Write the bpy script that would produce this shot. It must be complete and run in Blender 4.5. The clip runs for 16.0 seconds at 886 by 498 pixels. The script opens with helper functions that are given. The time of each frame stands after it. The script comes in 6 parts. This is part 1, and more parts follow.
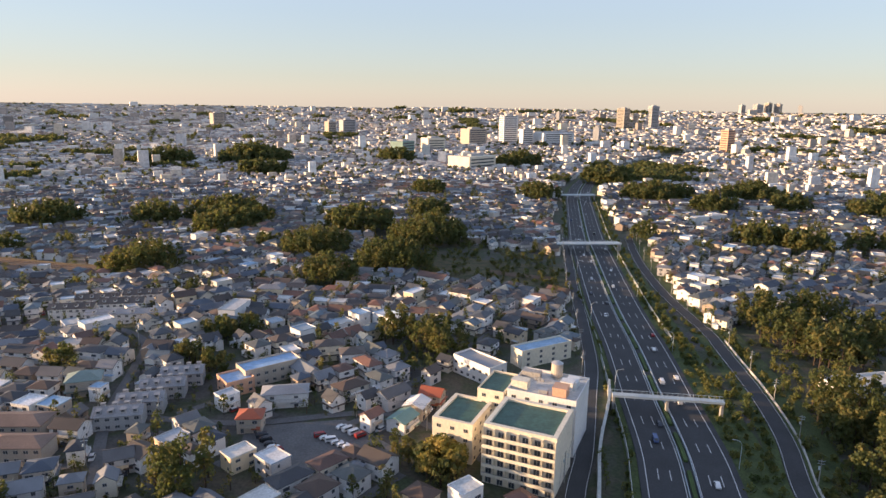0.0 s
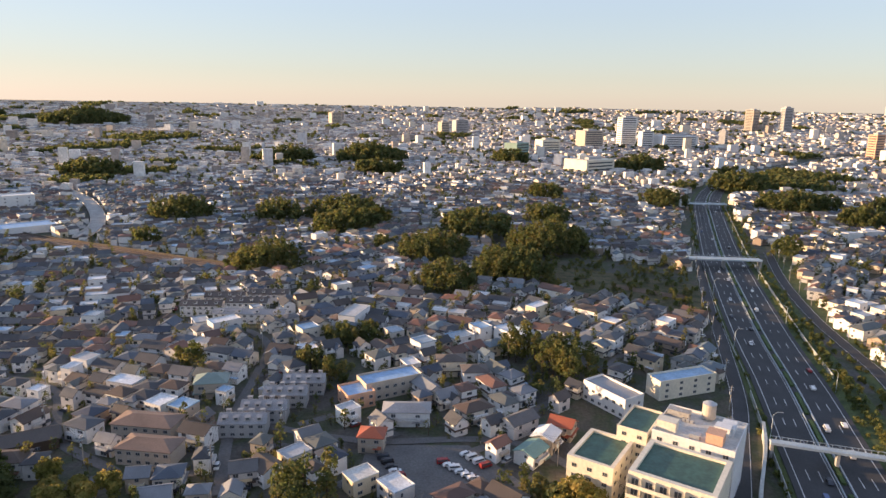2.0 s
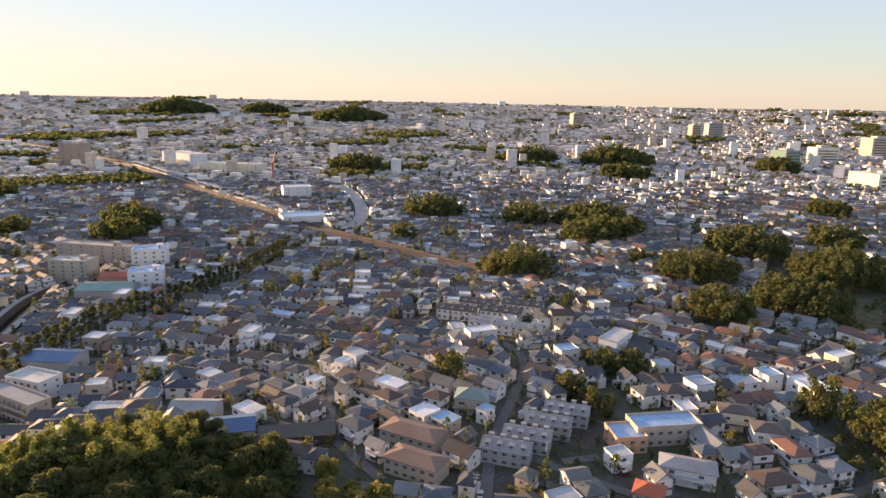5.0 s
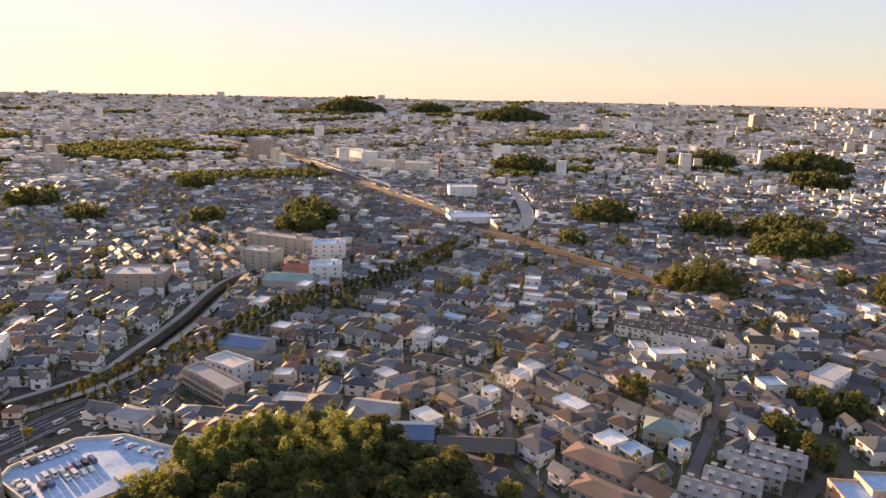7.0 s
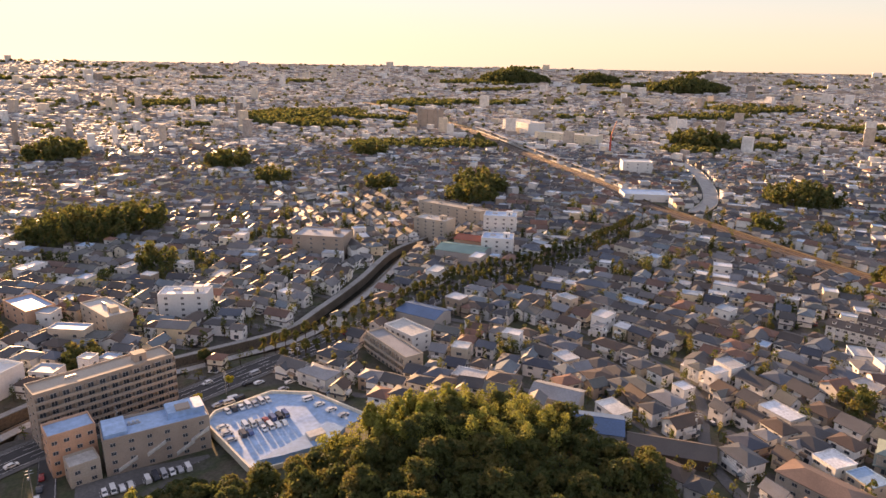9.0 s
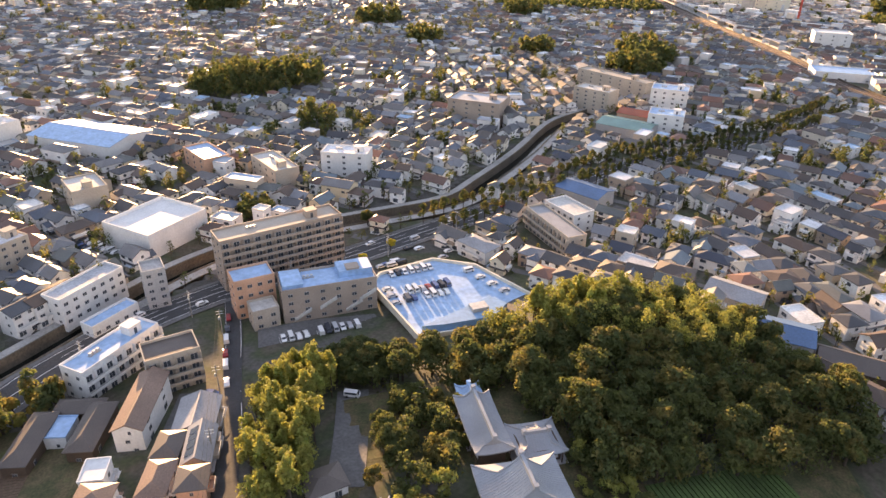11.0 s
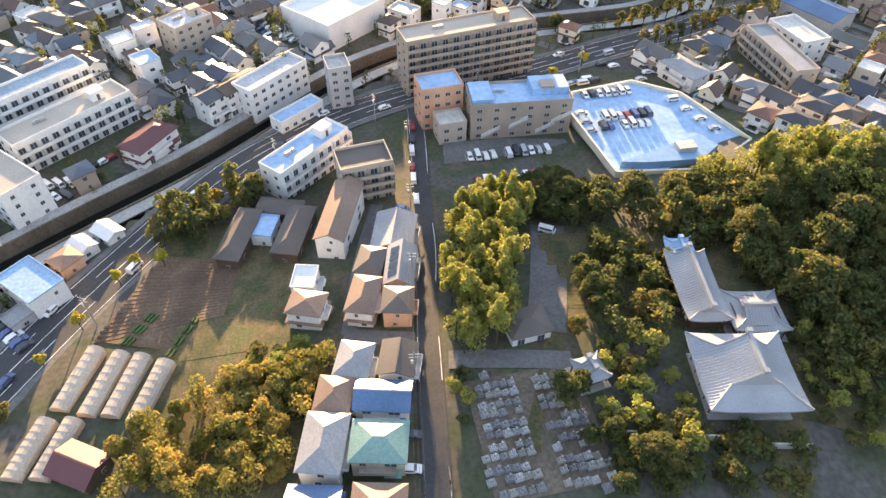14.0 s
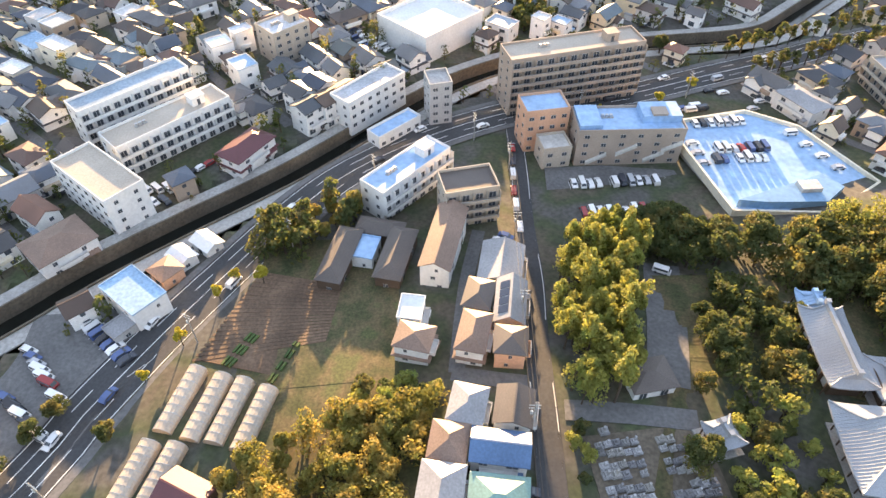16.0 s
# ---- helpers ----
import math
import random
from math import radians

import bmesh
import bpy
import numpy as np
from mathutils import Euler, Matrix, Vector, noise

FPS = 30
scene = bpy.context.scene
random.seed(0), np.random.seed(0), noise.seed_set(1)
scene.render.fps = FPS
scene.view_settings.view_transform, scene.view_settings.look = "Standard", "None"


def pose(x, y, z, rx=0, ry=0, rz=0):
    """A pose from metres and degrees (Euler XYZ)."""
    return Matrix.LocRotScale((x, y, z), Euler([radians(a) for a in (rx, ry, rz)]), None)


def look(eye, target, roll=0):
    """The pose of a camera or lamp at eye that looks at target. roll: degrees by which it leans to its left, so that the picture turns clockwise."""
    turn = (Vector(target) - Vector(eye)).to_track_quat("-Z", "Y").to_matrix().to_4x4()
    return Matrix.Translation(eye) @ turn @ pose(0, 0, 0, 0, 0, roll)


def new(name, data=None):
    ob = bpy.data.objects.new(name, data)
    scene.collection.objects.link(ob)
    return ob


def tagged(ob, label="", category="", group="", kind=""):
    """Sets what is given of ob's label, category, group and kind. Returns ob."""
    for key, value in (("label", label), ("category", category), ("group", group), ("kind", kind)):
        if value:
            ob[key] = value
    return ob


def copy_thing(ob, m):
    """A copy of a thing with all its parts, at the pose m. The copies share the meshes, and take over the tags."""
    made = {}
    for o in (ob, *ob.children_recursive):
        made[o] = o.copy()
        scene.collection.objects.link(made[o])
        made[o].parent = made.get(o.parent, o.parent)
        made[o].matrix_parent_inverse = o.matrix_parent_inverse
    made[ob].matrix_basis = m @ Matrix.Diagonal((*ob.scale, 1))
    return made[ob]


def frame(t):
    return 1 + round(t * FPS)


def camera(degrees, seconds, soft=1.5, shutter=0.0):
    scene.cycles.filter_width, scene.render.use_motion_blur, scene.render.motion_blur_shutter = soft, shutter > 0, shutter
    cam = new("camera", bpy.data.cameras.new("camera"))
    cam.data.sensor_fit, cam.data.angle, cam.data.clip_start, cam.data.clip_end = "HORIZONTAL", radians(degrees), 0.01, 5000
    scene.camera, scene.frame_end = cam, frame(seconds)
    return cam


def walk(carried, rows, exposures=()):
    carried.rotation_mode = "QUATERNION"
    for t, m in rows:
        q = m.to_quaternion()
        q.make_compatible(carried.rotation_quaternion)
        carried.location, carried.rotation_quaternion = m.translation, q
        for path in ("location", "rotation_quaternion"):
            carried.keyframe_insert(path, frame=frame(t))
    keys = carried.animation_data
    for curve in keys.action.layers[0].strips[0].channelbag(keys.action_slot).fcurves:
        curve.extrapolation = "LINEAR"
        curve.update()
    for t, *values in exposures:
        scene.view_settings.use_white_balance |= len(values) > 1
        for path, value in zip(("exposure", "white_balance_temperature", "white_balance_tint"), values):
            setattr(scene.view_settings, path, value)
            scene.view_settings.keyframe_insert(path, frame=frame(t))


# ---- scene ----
import functools

cam = camera(67.9, 16.0)
METRES, EYE, TILT, LEAN, TURN = 161.3, 120.0, 1.03, -1.5, 0.0
ROWS = [
    (0.0, 0.0, 0.0, 0.0, -0.16, -13.52, 0.67),
    (0.5, -0.0131, 0.0304, 0.0012, 2.36, -13.48, 0.67),
    (1.0, -0.0297, 0.0588, 0.0038, 3.79, -13.47, 0.67),
    (1.5, -0.0513, 0.0852, 0.0079, 5.66, -13.44, 0.66),
    (2.0, -0.0733, 0.109, 0.0124, 9.24, -13.42, 0.66),
    (2.5, -0.0971, 0.1304, 0.0171, 12.95, -13.38, 0.66),
    (3.0, -0.1222, 0.1493, 0.0216, 16.65, -13.34, 0.66),
    (3.5, -0.1488, 0.1661, 0.025, 20.37, -13.29, 0.68),
    (6.0, -0.298, 0.2177, 0.0364, 35.36, -13.13, 0.68),
    (6.5, -0.329, 0.2218, 0.0374, 39.05, -13.08, 0.68),
    (7.0, -0.3604, 0.2231, 0.0374, 42.72, -13.02, 0.68),
    (7.5, -0.3914, 0.2223, 0.0369, 46.39, -12.97, 0.69),
    (8.0, -0.4223, 0.2194, 0.0357, 50.02, -12.9, 0.68),
    (8.5, -0.4523, 0.2144, 0.0316, 53.23, -13.54, 0.71),
    (9.0, -0.4824, 0.2083, 0.0286, 56.33, -15.28, 0.69),
    (11.5, -0.6169, 0.1447, 0.0185, 71.39, -29.76, 0.73),
    (12.0, -0.6414, 0.1287, 0.018, 74.02, -33.15, 0.77),
    (12.5, -0.6656, 0.1113, 0.018, 76.02, -36.48, 0.8),
    (13.0, -0.6891, 0.0924, 0.0184, 77.58, -39.8, 0.82),
    (13.5, -0.7125, 0.0722, 0.0197, 79.04, -43.0, 0.84),
    (14.0, -0.7364, 0.051, 0.0215, 80.38, -44.32, 0.85),
    (14.5, -0.7578, 0.0283, 0.0222, 81.63, -44.31, 0.83),
    (15.0, -0.7782, 0.0046, 0.0227, 82.87, -44.28, 0.79),
    (15.5, -0.7981, -0.0195, 0.0235, 84.17, -44.26, 0.75),
    (16.0, -0.8167, -0.044, 0.0243, 85.47, -44.21, 0.72),
]
walk(cam, [(t, pose(0, 0, EYE, TILT, LEAN, TURN) @ pose(METRES * x, METRES * y, METRES * z, 90 + pitch, roll, yaw)) for t, x, y, z, yaw, pitch, roll in ROWS],
     exposures=[(0.0, 1.57, 6000, 20), (3.5, 1.7, 6200, 21), (7.0, 1.74, 6800, 27), (9.0, 1.8, 7400, 32), (11.5, 2.56, 6800, 21), (13.5, 2.75, 6500, 15), (16.0, 2.95, 6600, 15)])

# ---- world and sun: late afternoon, the sun low over -x ----
SUN_UP, SUN_AZ = 6.2, 177.6          # degrees above the horizon; counter-clockwise from +x
world = bpy.data.worlds.new("sky")
scene.world = world
world.use_nodes = True
wn = world.node_tree.nodes
sky = wn.new("ShaderNodeTexSky")
sky.sky_type, sky.sun_disc = "NISHITA", False
sky.sun_elevation = radians(SUN_UP)
sky.sun_rotation = radians(90 - SUN_AZ)
sky.air_density, sky.dust_density, sky.ozone_density, sky.altitude = 1.0, 0.3, 2.0, 100
wn["Background"].inputs["Strength"].default_value = 0.15
wl = world.node_tree.links
haze = wn.new("ShaderNodeHueSaturation")            # a hazy, pale evening sky: paler, and more even from the sun to the zenith
haze.inputs["Saturation"].default_value = 0.56
wl.new(sky.outputs[0], haze.inputs["Color"])
glow, spread, thick, even, sky_mix = wn.new("ShaderNodeRGBToBW"), wn.new("ShaderNodeMath"), wn.new("ShaderNodeMath"), wn.new("ShaderNodeMath"), wn.new("ShaderNodeVectorMath")
thick.operation, even.operation, sky_mix.operation = "MULTIPLY_ADD", "DIVIDE", "SCALE"
thick.inputs[1].default_value, thick.inputs[2].default_value = 1.1, 1.0
spread.operation, spread.inputs[1].default_value = "POWER", 0.93
even.inputs[0].default_value = 2.2
wl.new(haze.outputs[0], glow.inputs[0])
wl.new(glow.outputs[0], spread.inputs[0])
wl.new(spread.outputs[0], thick.inputs[0])
wl.new(thick.outputs[0], even.inputs[1])
wl.new(haze.outputs[0], sky_mix.inputs[0])
wl.new(even.outputs[0], sky_mix.inputs["Scale"])
wl.new(sky_mix.outputs[0], wn["Background"].inputs["Color"])
sun = new("sun", bpy.data.lights.new("sun", "SUN"))
sun.data.energy, sun.data.angle, sun.data.color = 4.3, radians(0.8), (1.0, 0.66, 0.32)
aim = Vector((math.cos(radians(SUN_AZ)) * math.cos(radians(SUN_UP)), math.sin(radians(SUN_AZ)) * math.cos(radians(SUN_UP)), math.sin(radians(SUN_UP))))
sun.matrix_world = look(aim * 400 + Vector((-100, 100, 0)), (-100, 100, 0))

# ---- materials ----
def ramp_node(nt, stops, constant=True):
    r = nt.nodes.new("ShaderNodeValToRGB")
    r.color_ramp.interpolation = "CONSTANT" if constant else "LINEAR"
    for i, (p, c) in enumerate(stops):
        e = r.color_ramp.elements[i] if i < 2 else r.color_ramp.elements.new(p)
        e.position, e.color = p, (*c, 1)
    return r


def surface(name, colors, rough=0.8, grain=4.0, wear=0.3, bump=0.3, pick="", metal=0.0, stain=0.12, spread=False, through_light=0.0):
    """colors: one colour, or a palette picked by 'object' or 'island', or blended by a broad noise when spread."""
    m = bpy.data.materials.new(name)
    m.use_nodes = True
    nt = m.node_tree
    n, l = nt.nodes, nt.links
    b = n["Principled BSDF"]
    b.inputs["Roughness"].default_value, b.inputs["Metallic"].default_value = rough, metal
    geo = n.new("ShaderNodeNewGeometry")
    fine, broad = n.new("ShaderNodeTexNoise"), n.new("ShaderNodeTexNoise")
    fine.inputs["Scale"].default_value, broad.inputs["Scale"].default_value = grain, stain
    fine.inputs["Detail"].default_value, broad.inputs["Detail"].default_value = 5, 6
    l.new(geo.outputs["Position"], fine.inputs["Vector"])
    l.new(geo.outputs["Position"], broad.inputs["Vector"])
    if isinstance(colors[0], (int, float)):
        base = n.new("ShaderNodeRGB")
        base.outputs[0].default_value = (*colors, 1)
        col = base.outputs[0]
    else:
        k = len(colors)
        if spread:
            r = ramp_node(nt, [(0.32 + 0.36 * i / max(1, k - 1), c) for i, c in enumerate(colors)], False)
            l.new(broad.outputs["Fac"], r.inputs[0])
        else:
            r = ramp_node(nt, [(i / k, c) for i, c in enumerate(colors)])
            if pick == "island":
                l.new(geo.outputs["Random Per Island"], r.inputs[0])
            else:
                info = n.new("ShaderNodeObjectInfo")
                l.new(info.outputs["Random"], r.inputs[0])
        col = r.outputs[0]
    for src, amount in ((fine, wear), (broad, wear * 0.8)):
        mr = n.new("ShaderNodeMapRange")
        mr.inputs["From Min"].default_value, mr.inputs["From Max"].default_value = 0.3, 0.7
        mr.inputs["To Min"].default_value, mr.inputs["To Max"].default_value = 1 - amount, 1 + amount * 0.6
        l.new(src.outputs["Fac"], mr.inputs["Value"])
        mul = n.new("ShaderNodeVectorMath")
        mul.operation = "SCALE"
        l.new(col, mul.inputs[0])
        l.new(mr.outputs[0], mul.inputs["Scale"])
        col = mul.outputs[0]
    l.new(col, b.inputs["Base Color"])
    if bump:
        bp = n.new("ShaderNodeBump")
        bp.inputs["Strength"].default_value, bp.inputs["Distance"].default_value = bump, 0.05
        l.new(fine.outputs["Fac"], bp.inputs["Height"])
        l.new(bp.outputs[0], b.inputs["Normal"])
    if through_light:
        t = n.new("ShaderNodeBsdfTranslucent")
        l.new(col, t.inputs["Color"])
        mix = n.new("ShaderNodeMixShader")
        mix.inputs[0].default_value = through_light
        l.new(b.outputs[0], mix.inputs[1])
        l.new(t.outputs[0], mix.inputs[2])
        l.new(mix.outputs[0], n["Material Output"].inputs["Surface"])
    return m


WALLS = [(.78, .77, .75), (.68, .62, .53), (.82, .82, .81), (.56, .47, .37), (.8, .78, .73), (.54, .53, .52), (.8, .72, .58), (.82, .81, .79), (.34, .27, .21), (.76, .74, .71), (.8, .79, .77), (.64, .62, .6), (.82, .82, .8), (.72, .6, .42), (.79, .78, .76)]
# tile colours; the bluer and pale blue tones also carry painted sky glints
ROOFS = [(.05, .052, .06), (.1, .068, .05), (.08, .088, .1), (.13, .125, .125), (.09, .07, .06), (.06, .06, .066), (.17, .17, .175), (.085, .105, .14), (.13, .075, .058), (.075, .06, .052), (.11, .12, .115), (.045, .055, .08), (.07, .068, .07), (.2, .21, .23), (.055, .058, .066), (.09, .06, .046), (.2, .1, .07), (.13, .17, .2)]
FLATS = [(.3, .45, .62), (.7, .73, .77), (.5, .5, .5), (.42, .44, .47), (.6, .62, .65), (.36, .35, .34), (.3, .38, .46), (.66, .66, .64), (.74, .75, .76)]
M = dict(
    wall=surface("house_render", WALLS, 0.85, 3, 0.14, 0.2, "object"),
    wall_i=surface("house_render_rows", WALLS, 0.85, 3, 0.14, 0.2, "island"),
    roof=surface("roof_tiles", ROOFS, 0.58, 6, 0.28, 0.6, "object"),
    roof_i=surface("roof_tiles_rows", ROOFS, 0.58, 6, 0.28, 0.6, "island"),
    flat=surface("flat_roof", FLATS, 0.6, 1.2, 0.25, 0.2, "object"),
    flat_i=surface("flat_roof_rows", FLATS, 0.6, 1.2, 0.25, 0.2, "island"),
    far_i=surface("far_buildings", [(.78, .74, .68), (.66, .58, .47), (.8, .78, .75), (.52, .46, .4), (.72, .65, .55), (.4, .36, .33), (.74, .71, .67), (.3, .26, .23), (.62, .62, .63), (.8, .8, .79)], 0.85, 0.3, 0.2, 0, "island"),
    # far roofs paler than the near palette: distance haze put into the colour
    farroof_i=surface("far_roofs", [(.16, .15, .15), (.24, .19, .16), (.2, .21, .23), (.34, .32, .3), (.14, .13, .135), (.42, .42, .43), (.28, .2, .16)], 0.7, 0.3, 0.2, 0, "island"),
    glass=surface("window_glass", (.075, .085, .1), 0.1, 1, 0.2, 0),
    alu=surface("window_frame_metal", (.5, .5, .5), 0.45, 8, 0.1, 0, metal=0.6),
    door=surface("door_wood", (.13, .07, .04), 0.5, 6, 0.2, 0.2),
    soil=surface("mixed_ground", [(.085, .08, .07), (.105, .1, .09), (.055, .07, .032), (.09, .076, .056), (.06, .075, .035)], 0.95, 0.8, 0.35, 0.5, spread=True, stain=0.035),
    asphalt=surface("asphalt", (.052, .053, .056), 0.9, 1.5, 0.22, 0.3),
    lane=surface("lane_asphalt", (.136, .134, .133), 0.9, 1.2, 0.25, 0.3),
    paint=surface("road_paint", (.7, .7, .68), 0.7, 2, 0.25, 0),
    concrete=surface("concrete", (.36, .35, .33), 0.85, 1.2, 0.25, 0.3),
    pale=surface("pale_concrete", (.55, .54, .51), 0.8, 1, 0.2, 0.2),
    grass=surface("grass", [(.055, .068, .022), (.08, .08, .032), (.115, .09, .045), (.07, .078, .028)], 0.95, 1.6, 0.4, 0.8, spread=True, stain=0.15),
    turf=surface("verge_turf", [(.05, .08, .024), (.075, .1, .03), (.06, .085, .028)], 0.95, 1.6, 0.4, 0.8, spread=True, stain=0.15),
    shrub=surface("shrub_leaves", [(.1, .14, .04), (.14, .17, .045), (.2, .19, .05), (.09, .125, .04)], 0.75, 0.5, 0.3, 0, spread=True, stain=0.12, through_light=0.55),
    field=surface("ploughed_soil", [(.12, .078, .05), (.16, .105, .068)], 0.95, 1.5, 0.3, 0.8, spread=True),
    crop=surface("crop_rows", (.06, .1, .025), 0.9, 3, 0.4, 0.6),
    moss=surface("mossy_concrete", (.14, .115, .085), 0.9, 1.2, 0.35, 0.4),
    water=surface("canal_water", (.012, .014, .012), 0.12, 1.5, 0.3, 0.3),
    leaf=surface("leaves_mixed", [(.1, .13, .036), (.15, .165, .046), (.09, .12, .04), (.2, .17, .05), (.13, .155, .045)], 0.75, 0.5, 0.3, 0, spread=True, stain=0.12, through_light=0.58),
    bamboo=surface("bamboo_leaves", [(.26, .29, .06), (.34, .33, .075), (.2, .25, .055)], 0.7, 0.6, 0.3, 0, spread=True, stain=0.2, through_light=0.5),
    autumn=surface("autumn_leaves", [(.34, .28, .06), (.24, .24, .05), (.4, .29, .07), (.2, .22, .05)], 0.75, 0.6, 0.35, 0, spread=True, stain=0.15, through_light=0.5),
    gold=surface("turning_leaves", [(.5, .42, .03), (.36, .34, .04)], 0.7, 0.8, 0.3, 0, spread=True, through_light=0.35),
    bark=surface("bark", (.07, .05, .035), 0.95, 5, 0.4, 0.8),
    tile=surface("temple_tiles", (.3, .32, .35), 0.42, 5, 0.2, 0.4),
    copper=surface("green_copper", (.2, .26, .24), 0.5, 2, 0.2, 0.2),
    wood=surface("old_timber", (.09, .06, .04), 0.8, 5, 0.3, 0.5),
    stone=surface("grave_granite", [(.3, .3, .3), (.4, .4, .41), (.22, .22, .23), (.34, .33, .31)], 0.55, 3, 0.25, 0.3, "object"),
    cream=surface("cream_render", (.72, .66, .53), 0.8, 1, 0.12, 0.15),
    white=surface("white_render", (.7, .7, .69), 0.75, 1.2, 0.1, 0.1),
    brown=surface("brown_tile_wall", (.38, .31, .255), 0.75, 3, 0.16, 0.2),
    beige=surface("beige_render", (.46, .4, .33), 0.8, 2, 0.14, 0.2),
    grey=surface("grey_render", (.4, .4, .4), 0.8, 2, 0.14, 0.2),
    pink=surface("terracotta_render", (.6, .36, .24), 0.8, 2, 0.14, 0.2),
    greencoat=surface("green_roof_coating", (.05, .115, .085), 0.5, 0.8, 0.3, 0.1, stain=0.3),
    # blue roof coats; on the parking deck the blue of skylit shade as base colour
    skyblue=surface("pale_blue_roof_coating", (.3, .46, .68), 0.5, 0.6, 0.18, 0.1, stain=0.25),
    midblue=surface("blue_roof_coating", (.2, .36, .56), 0.5, 0.8, 0.15, 0.1, stain=0.3),
    greyroof=surface("grey_sheet_roof", (.3, .3, .31), 0.5, 2, 0.2, 0.2),
    brownroof=surface("brown_sheet_roof", (.225, .15, .112), 0.6, 3, 0.25, 0.4),
    darkroof=surface("dark_tile_roof", (.112, .093, .0825), 0.6, 5, 0.25, 0.6),
    blueroof=surface("blue_sheet_roof", (.08, .15, .28), 0.45, 2, 0.2, 0.2),
    redroof=surface("red_tile_roof", (.33, .09, .045), 0.6, 5, 0.2, 0.5),
    maroon=surface("maroon_tile_roof", (.12, .04, .045), 0.5, 5, 0.2, 0.5),
    tealroof=surface("teal_sheet_roof", (.17, .29, .26), 0.5, 2, 0.2, 0.2),
    film=surface("greenhouse_film", (.6, .52, .42), 0.4, 2, 0.15, 0.2, through_light=0.3),
    steel=surface("painted_steel", (.45, .52, .56), 0.5, 2, 0.15, 0, metal=0.2),
    panel=surface("noise_panel", (.42, .44, .42), 0.4, 1, 0.2, 0.2),
    rust=surface("track_ballast", (.085, .062, .05), 0.95, 2, 0.35, 0.6),
    rail=surface("rail_steel", (.3, .22, .17), 0.35, 3, 0.2, 0, metal=0.8),
    car=surface("car_paint", [(.75, .75, .75), (.78, .78, .78), (.03, .03, .035), (.8, .8, .8), (.45, .46, .48), (.78, .78, .77), (.05, .055, .07), (.76, .76, .75), (.28, .04, .04), (.72, .72, .7), (.08, .12, .26), (.7, .7, .7)], 0.25, 20, 0.03, 0, "object", metal=0.1),
    car_i=surface("car_paint_rows", [(.75, .75, .75), (.7, .71, .72), (.03, .03, .035), (.35, .36, .38), (.78, .78, .77), (.05, .055, .07), (.25, .03, .03), (.72, .72, .7)], 0.3, 20, 0.03, 0, "island"),
    solar=surface("solar_cells", (.02, .03, .06), 0.2, 4, 0.1, 0),
    tyre=surface("tyre_rubber", (.02, .02, .02), 0.9, 20, 0.2, 0),
    pole=surface("pole_concrete", (.3, .29, .27), 0.8, 4, 0.2, 0.2),
    cable=surface("cable", (.02, .02, .02), 0.6, 4, 0.1, 0),
    redcrane=surface("crane_paint", (.5, .08, .05), 0.5, 4, 0.1, 0),
)


# ---- mesh tools ----
class Shape:
    """Vertices, faces and material slots of one mesh."""
    def __init__(self, *mats):
        self.v, self.f, self.m, self.mats = [], [], [], [M[k] for k in mats]
        self.place()

    def place(self, x=0, y=0, z=0, yaw=0):
        a = radians(yaw)
        self.o = (x, y, z, math.cos(a), math.sin(a))
        return self

    def add(self, verts, faces, mi=0):
        x, y, z, c, s = self.o
        k = len(self.v)
        self.v += [(x + c * p[0] - s * p[1], y + s * p[0] + c * p[1], z + p[2]) for p in verts]
        self.f += [tuple(k + i for i in q) for q in faces]
        self.m += [mi] * len(faces)

    def box(self, x0, x1, y0, y1, z0, z1, mi=0, bottom=True):
        self.add([(x0, y0, z0), (x1, y0, z0), (x1, y1, z0), (x0, y1, z0), (x0, y0, z1), (x1, y0, z1), (x1, y1, z1), (x0, y1, z1)],
                 [(0, 1, 5, 4), (1, 2, 6, 5), (2, 3, 7, 6), (3, 0, 4, 7), (4, 5, 6, 7)] + ([(3, 2, 1, 0)] if bottom else []), mi)

    def prism(self, poly, z0, z1, mi=0):
        n = len(poly)
        self.add([(*p, z0) for p in poly] + [(*p, z1) for p in poly],
                 [(i, (i + 1) % n, n + (i + 1) % n, n + i) for i in range(n)] + [tuple(range(n, 2 * n)), tuple(range(n - 1, -1, -1))], mi)

    def tube(self, a, b, r0, r1, n=8, mi=0):
        a, b = Vector(a), Vector(b)
        q = (b - a).to_track_quat("Z", "Y")
        ring = [q @ Vector((math.cos(6.2832 * i / n), math.sin(6.2832 * i / n), 0)) for i in range(n)]
        self.add([a + p * r0 for p in ring] + [b + p * r1 for p in ring],
                 [(i, (i + 1) % n, n + (i + 1) % n, n + i) for i in range(n)] + [tuple(range(n, 2 * n)), tuple(range(n - 1, -1, -1))], mi)

    def slab(self, quad, t, mi=0):
        """A tilted plate: four corners, with its thickness below."""
        self.add(list(quad) + [(p[0], p[1], p[2] - t) for p in quad], [(0, 1, 2, 3), (7, 6, 5, 4), (0, 4, 5, 1), (1, 5, 6, 2), (2, 6, 7, 3), (3, 7, 4, 0)], mi)

    def mesh(self, name):
        me = bpy.data.meshes.new(name)
        me.from_pydata(self.v, [], self.f)
        for m in self.mats:
            me.materials.append(m)
        me.polygons.foreach_set("material_index", self.m)
        me.update()
        return me


def part(name, shape, parent=None, label=""):
    me = shape if isinstance(shape, bpy.types.Mesh) else shape.mesh(name)
    ob = new(name, me)
    ob.parent = parent
    return tagged(ob, label)


def thing(name, label, category, group="", m=None):
    ob = new(name)
    ob.empty_display_size = 0.5
    if m is not None:
        ob.matrix_basis = m
    return tagged(ob, label, category, group)


